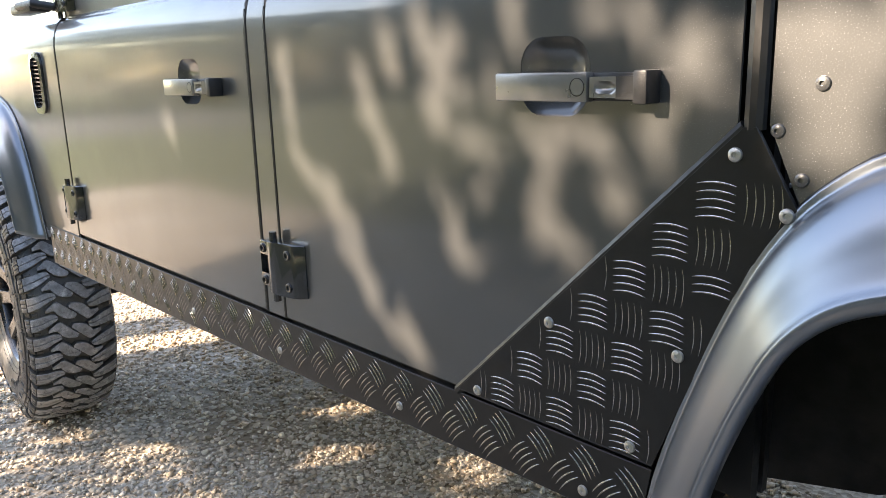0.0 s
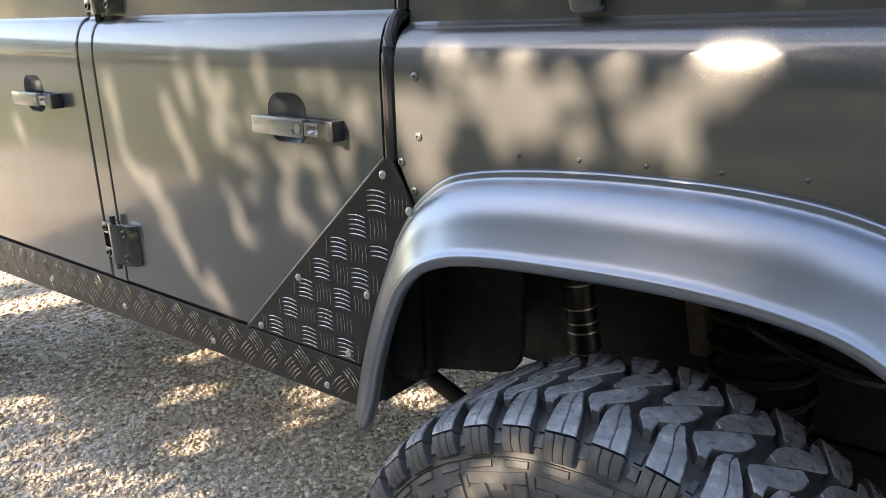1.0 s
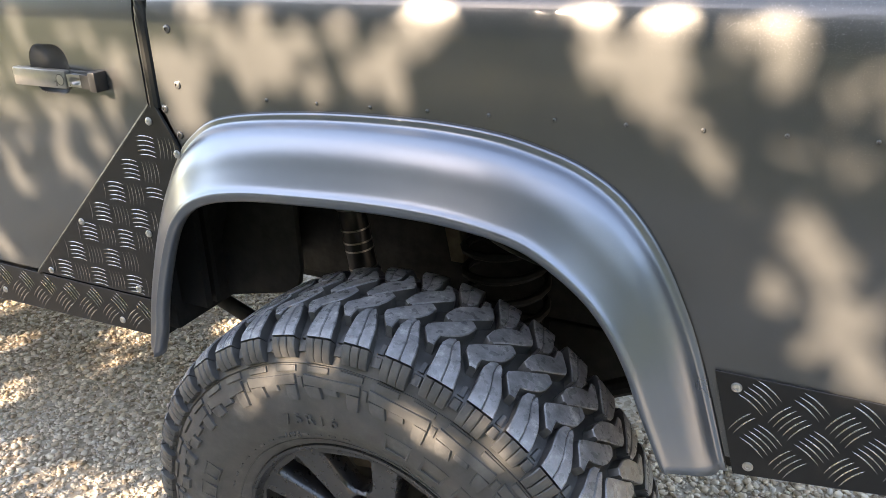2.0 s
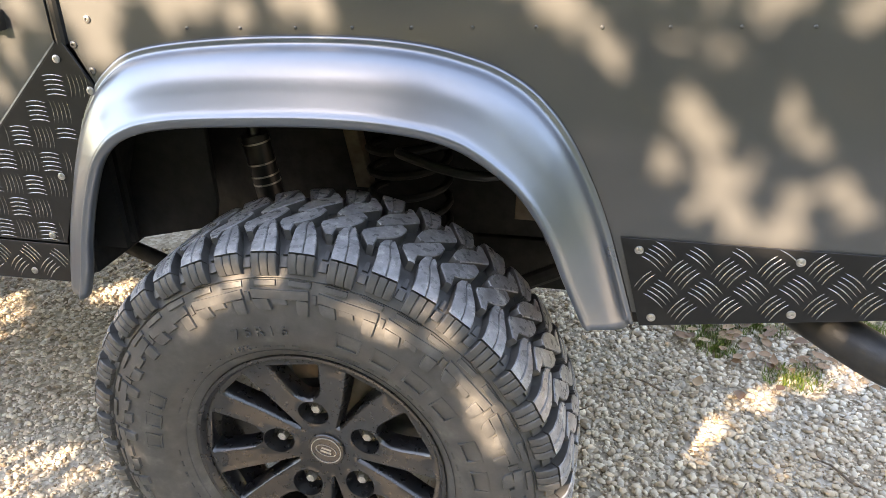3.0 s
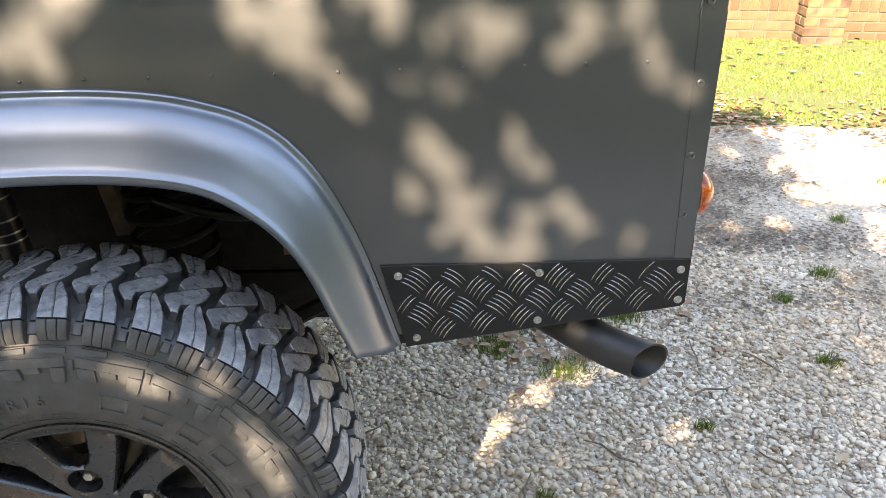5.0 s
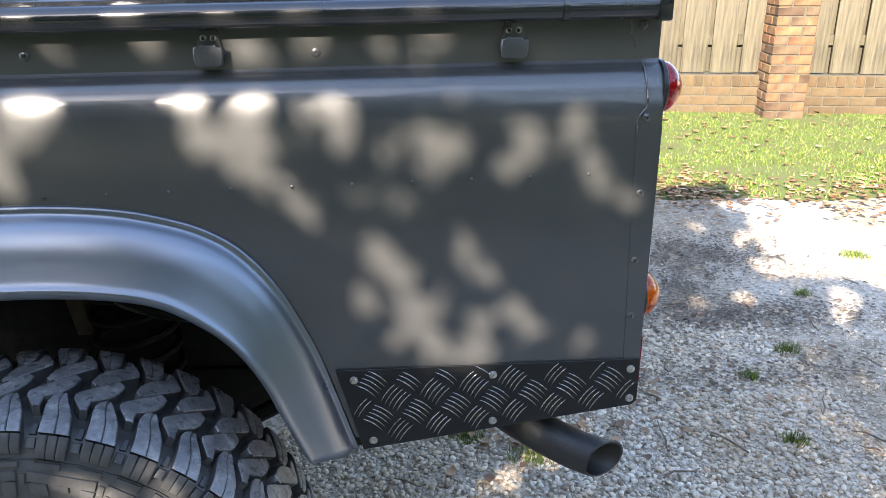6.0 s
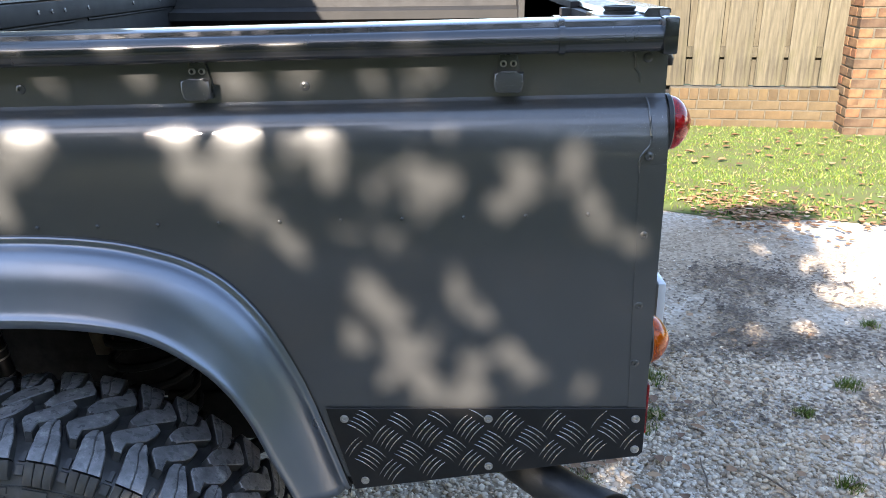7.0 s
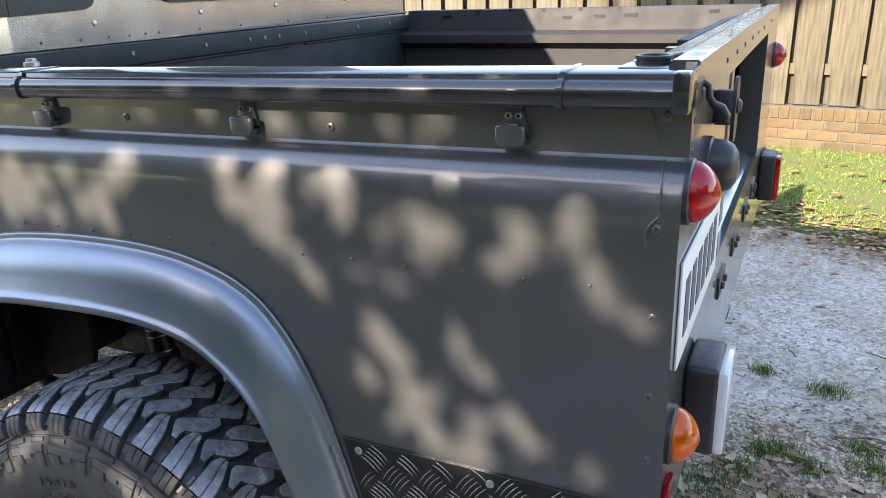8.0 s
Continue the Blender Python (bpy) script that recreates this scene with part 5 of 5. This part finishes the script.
for k in range(46):
    bm = bmesh.new()
    x, y, a = rng.uniform(0.3, 2.6), rng.uniform(-0.4, 2.6), rng.uniform(0, math.pi)
    L = rng.uniform(0.04, 0.15)
    pts = [(x + L * u * math.cos(a) + rng.normal(0, 0.006), y + L * u * math.sin(a) + rng.normal(0, 0.006), 0.012 + rng.uniform(0, 0.008)) for u in (-0.5, -0.15, 0.2, 0.5)]
    tube(bm, pts, [0.0028, 0.003, 0.0026, 0.0015], 6)
    tagged(part("twig", bm, TWIG, None, "small dry brown twig on the gravel"), category="twig", group="twigs on the gravel")

# ---- brick wall and board fence ----
FENCE = pose(1.5, 6.22, 0, 0, 0, -8.5)
BRICK = simple("fired_brick", (0.100, 0.050, 0.026), (0.160, 0.098, 0.056), 14, (0.8, 0.95), 0, 0.5, 0, None, 160)
t, b = nodes(BRICK)
info = t.nodes.new("ShaderNodeObjectInfo")
tint = ramp(t, info.outputs["Random"], (0.0, (0.5, 0.5, 0.5)), (0.3, (0.8, 0.9, 0.9)), (0.6, (1.15, 1.0, 0.8)), (0.85, (1.1, 0.75, 0.62)), (1.0, (1.35, 1.35, 1.1)))
old = b.inputs["Base Color"].links[0].from_socket
dirt = ramp(t, noise_tex(t, 5, 6), (0.38, (0.55, 0.52, 0.48)), (0.6, (1.0, 1.0, 1.0)))
t.links.new(mixed(t, "MULTIPLY", 1.0, mixed(t, "MULTIPLY", 1.0, old, tint), dirt), b.inputs["Base Color"])
TAN = simple("tan_brick", (0.066, 0.046, 0.022), (0.100, 0.072, 0.037), 14, (0.8, 0.95), 0, 0.5, 0, None, 160)
t, b = nodes(TAN)
info = t.nodes.new("ShaderNodeObjectInfo")
tint = ramp(t, info.outputs["Random"], (0.0, (0.72, 0.66, 0.6)), (0.4, (1.0, 1.0, 1.0)), (0.8, (1.0, 0.86, 0.76)), (1.0, (1.15, 1.12, 1.0)))
t.links.new(mixed(t, "MULTIPLY", 1.0, b.inputs["Base Color"].links[0].from_socket, tint), b.inputs["Base Color"])
MORTAR = simple("old_mortar", (0.066, 0.056, 0.038), (0.10, 0.086, 0.062), 30, (0.9, 1.0), 0, 0.5)
BOARD = simple("weathered_board", (0.037, 0.031, 0.019), (0.106, 0.091, 0.060), 5, (0.75, 0.9), 0, 0.5, 0, (7, 7, 0.5), 9)
t, b = nodes(BOARD)
info = t.nodes.new("ShaderNodeObjectInfo")
tint = ramp(t, info.outputs["Random"], (0.0, (0.8, 0.78, 0.72)), (0.5, (1.0, 1.0, 0.98)), (1.0, (1.15, 1.16, 1.15)))
old = b.inputs["Base Color"].links[0].from_socket
moss = ramp(t, noise_tex(t, 4, 5, 0.6, (1, 1, 0.4)), (0.5, (1.0, 1.0, 1.0)), (0.72, (0.80, 0.86, 0.58)))
t.links.new(mixed(t, "MULTIPLY", 1.0, mixed(t, "MULTIPLY", 1.0, old, tint), moss), b.inputs["Base Color"])

bm = bmesh.new()
for a, b in ((-16, 0.86), (1.06, 16)):
    box(bm, (a, 0.008, -0.1), (b, 0.18, 0.362))
wall = tagged(finish("wall_north", bm, MORTAR, None, "low old brick wall under a board fence"), kind="structure", category="wall")
wall.matrix_world = FENCE
brick_me = {}


def brick_mesh(L, W, H, m=BRICK):
    if (L, W, H) not in brick_me:
        bm = bmesh.new()
        box(bm, (-L / 2, -W / 2, -H / 2), (L / 2, W / 2, H / 2), 0.005, 1)
        me = bpy.data.meshes.new("brick")
        bm.to_mesh(me)
        bm.free()
        me.materials.append(m)
        brick_me[(L, W, H)] = me
    return brick_me[(L, W, H)]


def brick(parent, L, W, H, x, y, z):
    ob = new("brick", brick_mesh(L, W, H, TAN))
    ob.parent = parent
    ob.matrix_basis = pose(x + rng.normal(0, 0.001), y + rng.normal(0, 0.0015), z, 0, rng.normal(0, 0.3), rng.normal(0, 0.4))


for c in range(3):
    for k in range(-7, 17):
        x = 0.235 * k + (0.117 if c % 2 else 0)
        if not 0.76 < x < 1.16:
            brick(wall, 0.222, 0.10, 0.074, x, 0.052, 0.045 + 0.085 * c)
for k in range(-18, 46):
    if not 0.84 < 0.084 * k < 1.08:
        brick(wall, 0.074, 0.16, 0.098, 0.084 * k, 0.080, 0.309)

fence = tagged(new("board_fence"), "weathered grey wooden board fence on a brick wall", "fence")
fence.matrix_world = FENCE
for z in (0.62, 1.75):
    bm = bmesh.new()
    box(bm, (-16, 0.10, z), (16, 0.14, z + 0.09))
    part("rail", bm, BOARD, fence)
for k in range(-26, 34):
    for back in (0, 1):
        bm = bmesh.new()
        w = 0.110 + rng.uniform(-0.005, 0.005)
        low = 0.366 + rng.uniform(0, 0.012)
        box(bm, (-w, -0.011, low), (w, 0.011, 2.05 + rng.uniform(0, 0.03)), 0.002, 1)
        for v in bm.verts:
            v.co.x += 0.004 * math.sin(3 * v.co.z + k)
        ob = part("board", bm, BOARD, fence, "", 0)
        ob.matrix_basis = pose(0.268 * k + back * 0.134, 0.087 if not back else 0.155, 0, 0, rng.normal(0, 0.25), rng.normal(0, 0.8))

pillar_b = tagged(new("brick_pillar"), "red and brown brick fence pillar", "pillar")
pillar_b.matrix_world = pose(4.10, 5.76, 0, 0, 0, -8.5)
bm = bmesh.new()
box(bm, (-0.165, -0.165, -0.1), (0.165, 0.165, 2.2))
part("core", bm, MORTAR, pillar_b)
for c in range(27):
    z, o = 0.04 + 0.081 * c, c % 2
    for turn in (0, 90, 180, 270):
        m = Matrix.Rotation(radians(turn), 4, "Z")
        for L, x in (((0.218, -0.062), (0.105, 0.115)) if (o ^ (turn // 90 % 2)) else ((0.105, -0.115), (0.218, 0.062))):
            ob = new("brick", brick_mesh(L, 0.09, 0.070))
            ob.parent = pillar_b
            ob.matrix_basis = m @ pose(x + rng.normal(0, 0.001), -0.128 + rng.normal(0, 0.0015), z, 0, rng.normal(0, 0.3), 0)
bm = bmesh.new()
bmesh.ops.create_icosphere(bm, subdivisions=3, radius=0.12)
for v in bm.verts:
    v.co = Vector((v.co.x * 0.9, v.co.y * 0.7, v.co.z * 1.15)) * (1 + 0.25 * noise.noise(v.co * 9))
STONE = simple("field_stone", (0.09, 0.072, 0.045), (0.15, 0.122, 0.08), 20, (0.85, 0.95), 0, 0.6)
ob = tagged(finish("stone", bm, STONE, None, "rough tan stone in the gap of the wall"), category="stone")
ob.matrix_world = FENCE @ pose(0.96, 0.02, 0.10)
# near-black panel put behind the gap to stand for its shade
bm = bmesh.new()
box(bm, (0.86, 0.16, 0.0), (1.06, 0.178, 0.36))
ob = tagged(finish("gap_back", bm, UNDER, None, "near-black panel for the shade behind the broken wall"), kind="structure", category="wall")
ob.matrix_world = FENCE

# ---- tree that shades the truck ----
TO_SUN = -SUN_TRAVEL
# gaps left in the foliage to lay the sun spots, by what they light
DOOR_GAPS = [(-1.029, 0.986, -0.962, 0.943, 0.024), (-0.948, 0.944, -0.895, 0.880, 0.031), (-0.824, 1.165, -0.799, 1.101, 0.020), (-0.867, 1.103, -0.854, 1.075, 0.013), (-0.844, 1.043, -0.807, 0.978, 0.020), (-0.751, 1.157, -0.730, 1.106, 0.022), (-0.696, 1.136, -0.683, 1.081, 0.016), (-0.737, 1.062, -0.714, 1.037, 0.017), (-0.661, 1.019, -0.626, 0.998, 0.019), (-0.648, 0.966, -0.648, 0.966, 0.015), (-0.712, 0.953, -0.690, 0.902, 0.016), (-0.672, 0.888, -0.650, 0.876, 0.017), (-0.851, 0.805, -0.800, 0.773, 0.029), (-0.763, 0.748, -0.763, 0.748, 0.011), (-0.916, 0.861, -0.868, 0.829, 0.019), (-1.050, 1.114, -1.029, 1.043, 0.022)]
HANDLE_GAPS = [(-0.582, 1.044, -0.549, 1.038, 0.014), (-0.522, 1.036, -0.489, 1.029, 0.013), (-0.560, 0.997, -0.571, 0.926, 0.013), (-0.531, 0.932, -0.520, 0.916, 0.015), (-0.478, 0.980, -0.468, 0.962, 0.008), (-0.465, 1.141, -0.460, 1.122, 0.019), (-0.504, 1.152, -0.504, 1.152, 0.015), (-0.426, 1.090, -0.414, 1.064, 0.016), (-0.399, 1.121, -0.389, 1.098, 0.009), (-0.441, 1.036, -0.434, 1.012, 0.010), (-0.374, 1.069, -0.374, 1.069, 0.012), (-0.369, 1.107, -0.369, 1.107, 0.007), (-0.608, 1.153, -0.601, 1.125, 0.010), (-0.637, 1.069, -0.637, 1.069, 0.014), (-1.450, 1.020, -1.440, 1.000, 0.020)]
PILLAR_GAPS = [(-0.334, 1.122, -0.324, 1.080, 0.010), (-0.302, 1.112, -0.292, 1.064, 0.014), (-0.270, 1.064, -0.270, 1.019, 0.014), (-0.310, 1.032, -0.310, 1.032, 0.012), (-0.265, 1.111, -0.261, 1.088, 0.010), (-0.299, 1.132, -0.299, 1.132, 0.008), (-0.259, 1.182, -0.229, 1.135, 0.019), (-0.313, 1.120, -0.279, 1.083, 0.015), (-0.148, 1.171, -0.131, 1.107, 0.024), (-0.202, 1.155, -0.185, 1.112, 0.015), (-0.089, 1.152, -0.062, 1.090, 0.021), (-0.021, 1.162, 0.005, 1.095, 0.022), (0.041, 1.145, 0.060, 1.085, 0.014), (0.084, 1.188, 0.106, 1.183, 0.023), (-0.168, 1.075, -0.168, 1.075, 0.014)]
TUB_GAPS = [(0.091, 1.197, 0.097, 1.154, 0.024), (0.289, 1.199, 0.294, 1.149, 0.027), (0.329, 1.149, 0.344, 1.115, 0.025), (0.372, 1.191, 0.389, 1.147, 0.022), (0.427, 1.169, 0.476, 1.141, 0.022), (0.372, 1.114, 0.384, 1.079, 0.018), (0.406, 1.078, 0.437, 1.050, 0.024), (0.487, 1.164, 0.487, 1.164, 0.015), (0.541, 1.127, 0.541, 1.127, 0.020), (0.592, 1.103, 0.592, 1.103, 0.014), (0.630, 1.136, 0.630, 1.136, 0.014), (0.589, 1.150, 0.589, 1.150, 0.009), (0.725, 1.149, 0.729, 1.123, 0.023), (0.784, 1.167, 0.796, 1.144, 0.017), (0.697, 1.105, 0.697, 1.105, 0.013), (0.817, 1.095, 0.830, 1.070, 0.022), (0.862, 1.056, 0.862, 1.056, 0.016)]
CORNER_GAPS = [(0.546, 1.060, 0.557, 1.040, 0.029), (0.596, 1.093, 0.596, 1.093, 0.012), (0.514, 1.003, 0.525, 0.973, 0.021), (0.551, 0.959, 0.567, 0.898, 0.028), (0.647, 0.990, 0.669, 0.953, 0.020), (0.504, 0.936, 0.510, 0.901, 0.017), (0.583, 0.880, 0.597, 0.852, 0.022), (0.662, 0.876, 0.671, 0.844, 0.028), (0.717, 0.892, 0.736, 0.855, 0.024), (0.820, 0.840, 0.820, 0.840, 0.013), (0.622, 0.913, 0.622, 0.913, 0.013), (0.597, 0.822, 0.655, 0.814, 0.016), (0.549, 0.850, 0.549, 0.850, 0.015), (0.464, 1.190, 0.464, 1.190, 0.017)]
RAIL_GAPS = [(0.108, 1.288, 0.108, 1.288, 0.017), (0.225, 1.290, 0.225, 1.290, 0.020), (0.433, 1.295, 0.440, 1.284, 0.020), (0.588, 1.296, 0.588, 1.296, 0.021), (0.025, 1.283, 0.025, 1.283, 0.021), (0.525, 1.283, 0.525, 1.283, 0.017), (-0.179, 1.286, -0.170, 1.270, 0.022), (0.350, 1.280, 0.350, 1.280, 0.016)]
WHEEL_GAPS = [(0.045, 0.956, 0.045, 0.956, 0.001), (-0.115, 0.577, -0.032, 0.682, 0.027), (0.026, 0.693, 0.026, 0.693, 0.025), (0.148, 0.651, 0.216, 0.616, 0.021), (0.315, 0.542, 0.352, 0.441, 0.022), (0.253, 0.671, 0.280, 0.617, 0.016)]
GROUND_GAPS = [(-2.38, 0.44, -2.33, 0.43, 0.03), (-2.04, 0.33, -2.0, 0.31, 0.03), (-1.72, 0.42, -1.64, 0.40, 0.035), (-1.71, 0.22, -1.67, 0.21, 0.02), (-1.84, 0.48, -1.78, 0.46, 0.03), (-1.58, 0.58, -1.52, 0.56, 0.025), (0.47, 0.35, 0.53, 0.46, 0.018), (0.60, 0.52, 0.72, 0.55, 0.020), (0.95, 0.36, 0.95, 0.37, 0.014), (1.09, 1.09, 1.11, 1.10, 0.03)]
SIDE_GAPS = (DOOR_GAPS, HANDLE_GAPS, PILLAR_GAPS, TUB_GAPS, CORNER_GAPS, RAIL_GAPS, WHEEL_GAPS)

def off_gaps(px, pz, gaps, share, margin):
    """Which points lie outside every gap; a gap is a string of lumps from (x1, z1) to (x2, z2) on the truck's side."""
    ok = np.ones(len(px), bool)
    pick = random.Random(len(gaps))
    for x1, z1, x2, z2, r in gaps:
        k = 1 + round(math.hypot(x2 - x1, z2 - z1) / (1.25 * r + 0.012))
        for i in range(k):
            u = i / max(k - 1, 1)
            gx_, gz_ = x1 + u * (x2 - x1) + pick.uniform(-0.15, 0.15) * r, z1 + u * (z2 - z1) + pick.uniform(-0.15, 0.15) * r
            ok &= np.hypot(px - gx_, pz - gz_) > r * share * pick.uniform(0.7, 1.15) + margin
    return ok


n = 200000
X, Z, L = rng.uniform(-3.3, 2.3, n), rng.uniform(-0.75, 2.2, n), rng.uniform(3.5, 4.1, n)
bulge = np.array([noise.noise(Vector((a * 0.9, b * 0.9, 11.0))) for a, b in zip(X, Z)])
keep = ((X + 0.45) / 2.75) ** 2 + ((np.maximum(Z, 0.5) - 0.5) / (1.15 + 0.25 * bulge)) ** 2 < 1 + 0.35 * bulge
keep |= (X > 0.42) & (X < 1.38 + 0.22 * bulge) & (Z < 2.12 + 0.1 * bulge)
fine = np.array([noise.noise(Vector((a * 5.0, b * 5.0, 21.0))) for a, b in zip(X, Z)])
keep &= (fine < np.where(Z < 0.1, 0.42, 0.40)) | ((X > -2.6) & (X < 1.02) & (Z > 0.0))
keep &= (X < 1.43 + 0.25 * fine) | (Z < 1.17 + 0.25 * bulge)
keep &= rng.random(n) < np.where(X > 1.42, 0.6, 1.0)
stray = rng.random(n) < 0.03
for gaps in SIDE_GAPS:
    keep &= off_gaps(X, Z, gaps, 0.30 if gaps is WHEEL_GAPS else 0.47, 0.0150 if gaps is WHEEL_GAPS else 0.0190) | stray
thin = rng.random(n)
keep &= off_gaps(X, Z, GROUND_GAPS, 1.0, 0.026) | (thin < 0.20)
keep &= (Z > 0.12 + 0.10 * fine) | (X > -0.75 + 0.2 * bulge) | (thin < 0.25)
X, Z, L = X[keep], Z[keep], L[keep]
size = rng.uniform(0.042, 0.062, len(X))
# extra leaves, added to block stray sun from the wheel arch flare
n = 16000
Xb, Zb = rng.uniform(-0.5, 0.45, n), rng.uniform(0.60, 1.06, n)
keep = np.ones(n, bool)
for gaps in SIDE_GAPS:
    keep &= off_gaps(Xb, Zb, gaps, 0.6, 0.03)
X, Z, L = np.append(X, Xb[keep]), np.append(Z, Zb[keep]), np.append(L, rng.uniform(3.5, 4.1, keep.sum()))
size = np.append(size, rng.uniform(0.06, 0.08, keep.sum()))
# unseen inner side of the crown, added to shade only the drive
n = 17000
X2, Z2 = rng.uniform(-3.6, 8.0, n), rng.uniform(-3.6, -0.6, n)
X, Z, L = np.append(X, X2), np.append(Z, Z2), np.append(L, rng.uniform(5.0, 8.5, n))
size = np.append(size, rng.uniform(0.16, 0.24, n))
C = np.stack([X, 0 * X, Z], 1) + L[:, None] * np.array(TO_SUN)[None]
up_ = C[:, 2] > 0.85
C, Z, size = C[up_], Z[up_], size[up_]
n = len(C)
u = rng.normal(0, 1, (n, 3))
u[:, 2] -= 0.6
u /= np.linalg.norm(u, axis=1)[:, None]
v = np.cross(u, rng.normal(0, 1, (n, 3)))
v /= np.linalg.norm(v, axis=1)[:, None]
w = np.cross(u, v)
V = np.stack([C - u * size[:, None] * 0.5, C + v * size[:, None] * 0.32 + w * size[:, None] * 0.08, C + u * size[:, None] * 0.5, C - v * size[:, None] * 0.32 + w * size[:, None] * 0.08], 1).reshape(-1, 3)
k = 4 * np.arange(n)[:, None]
F = np.concatenate([k + np.array([[0, 1, 2]]), k + np.array([[0, 2, 3]])], 0)
tree = tagged(new("shade_tree"), "leafy shade tree standing beside the driveway", "tree")
crown = tagged(soup("crown", V, F, FOLIAGE), kind="stuff")
crown.parent = tree
foot = Vector((-6.6, -7.6, 0.0))
bm = bmesh.new()
tube(bm, [foot + Vector((0, 0, -0.1)), foot + Vector((0.03, 0.02, 1.2)), foot + Vector((0.0, 0.08, 3.0)), foot + Vector((-0.1, 0.1, 6.0)), foot + Vector((0.1, 0.0, 9.0))], [0.24, 0.18, 0.16, 0.12, 0.08], 14)
part("trunk", bm, BARK, tree)
# unseen higher crown, added to screen sky light from the panels
n = 600
C2 = np.stack([rng.uniform(-9.0, 5.0, n), rng.uniform(-12.5, -4.5, n), rng.uniform(0.0, 2.6, n)], 1)
C2[:, 2] += 0.585 * (6.3 - C2[:, 1]) + 2.4
C2 = C2[((C2[:, 0] + 2.0) / 7.0) ** 2 + ((C2[:, 1] + 8.5) / 4.0) ** 2 < 1]
n2 = len(C2)
sz = rng.uniform(0.22, 0.42, n2)
u = rng.normal(0, 1, (n2, 3))
u /= np.linalg.norm(u, axis=1)[:, None]
v = np.cross(u, rng.normal(0, 1, (n2, 3)))
v /= np.linalg.norm(v, axis=1)[:, None]
V = np.stack([C2 - u * sz[:, None] * 0.5, C2 + v * sz[:, None] * 0.3, C2 + u * sz[:, None] * 0.5, C2 - v * sz[:, None] * 0.3], 1).reshape(-1, 3)
up = tagged(soup("crown_top", V, 4 * np.arange(n2)[:, None] + np.array([[0, 1, 2, 3]]), FOLIAGE), kind="stuff")
up.parent = tree
top = foot + Vector((0.1, 0.0, 8.8))
for i in rng.choice(n2, 12, replace=False):
    e = Vector(C2[i])
    q = top.lerp(e, 0.45) + Vector((0, 0, 0.8))
    bm = bmesh.new()
    tube(bm, [top, top.lerp(q, 0.5), q, q.lerp(e, 0.6), e], [0.07, 0.06, 0.045, 0.025, 0.008], 7)
    part("limb", bm, BARK, tree)
fork = foot + Vector((0.02, 0.06, 2.3))
low = np.nonzero((Z < 0.5) & (Z > -0.6))[0]
for i in rng.choice(low, 22, replace=False):
    e = Vector(C[i])
    q = fork.lerp(e, 0.5) - Vector((0, 0, 0.3))
    bm = bmesh.new()
    tube(bm, [fork, fork.lerp(q, 0.5), q, q.lerp(e, 0.6), e], [0.06, 0.045, 0.03, 0.016, 0.006], 7)
    part("limb", bm, BARK, tree)

# ---- unseen woods, added to darken what the truck reflects ----
n = 14000
wx, wz = rng.uniform(-9.5, 30, n), rng.uniform(0.0, 1.0, n) ** 0.8
high = np.where(wx < 0.5, 5.6, 12.0) + 1.4 * np.array([noise.noise(Vector((a * 0.25, 0.0, 5.0))) for a in wx])
C = np.stack([wx, -13.0 - rng.uniform(0, 3.0, n) - 0.02 * wx, wz * high], 1)
size = rng.uniform(0.35, 0.7, n)
u = rng.normal(0, 1, (n, 3))
u /= np.linalg.norm(u, axis=1)[:, None]
v = np.cross(u, rng.normal(0, 1, (n, 3)))
v /= np.linalg.norm(v, axis=1)[:, None]
# parts of the belt moved to both ends, for reflections there
far_ = np.arange(n) % 4 == 0
C[far_] = np.stack([-27.0 - rng.uniform(0, 4, far_.sum()), rng.uniform(-36, -7, far_.sum()), 7.0 * rng.random(far_.sum()) ** 0.8], 1)
size[far_] *= 1.6
side_ = np.arange(n) % 4 == 1
C[side_] = np.stack([16.0 + rng.uniform(0, 4, side_.sum()), rng.uniform(-16, 1.5, side_.sum()), 7.0 * rng.random(side_.sum()) ** 0.8], 1)
size[side_] *= 1.3
V = np.stack([C - u * size[:, None] * 0.5, C + v * size[:, None] * 0.35, C + u * size[:, None] * 0.5, C - v * size[:, None] * 0.35], 1).reshape(-1, 3)
F = 4 * np.arange(n)[:, None] + np.array([[0, 1, 2, 3]])
tagged(soup("woods", V, F, FOLIAGE), "unseen dark green woods added to dim sky and reflections", "woods", kind="stuff")
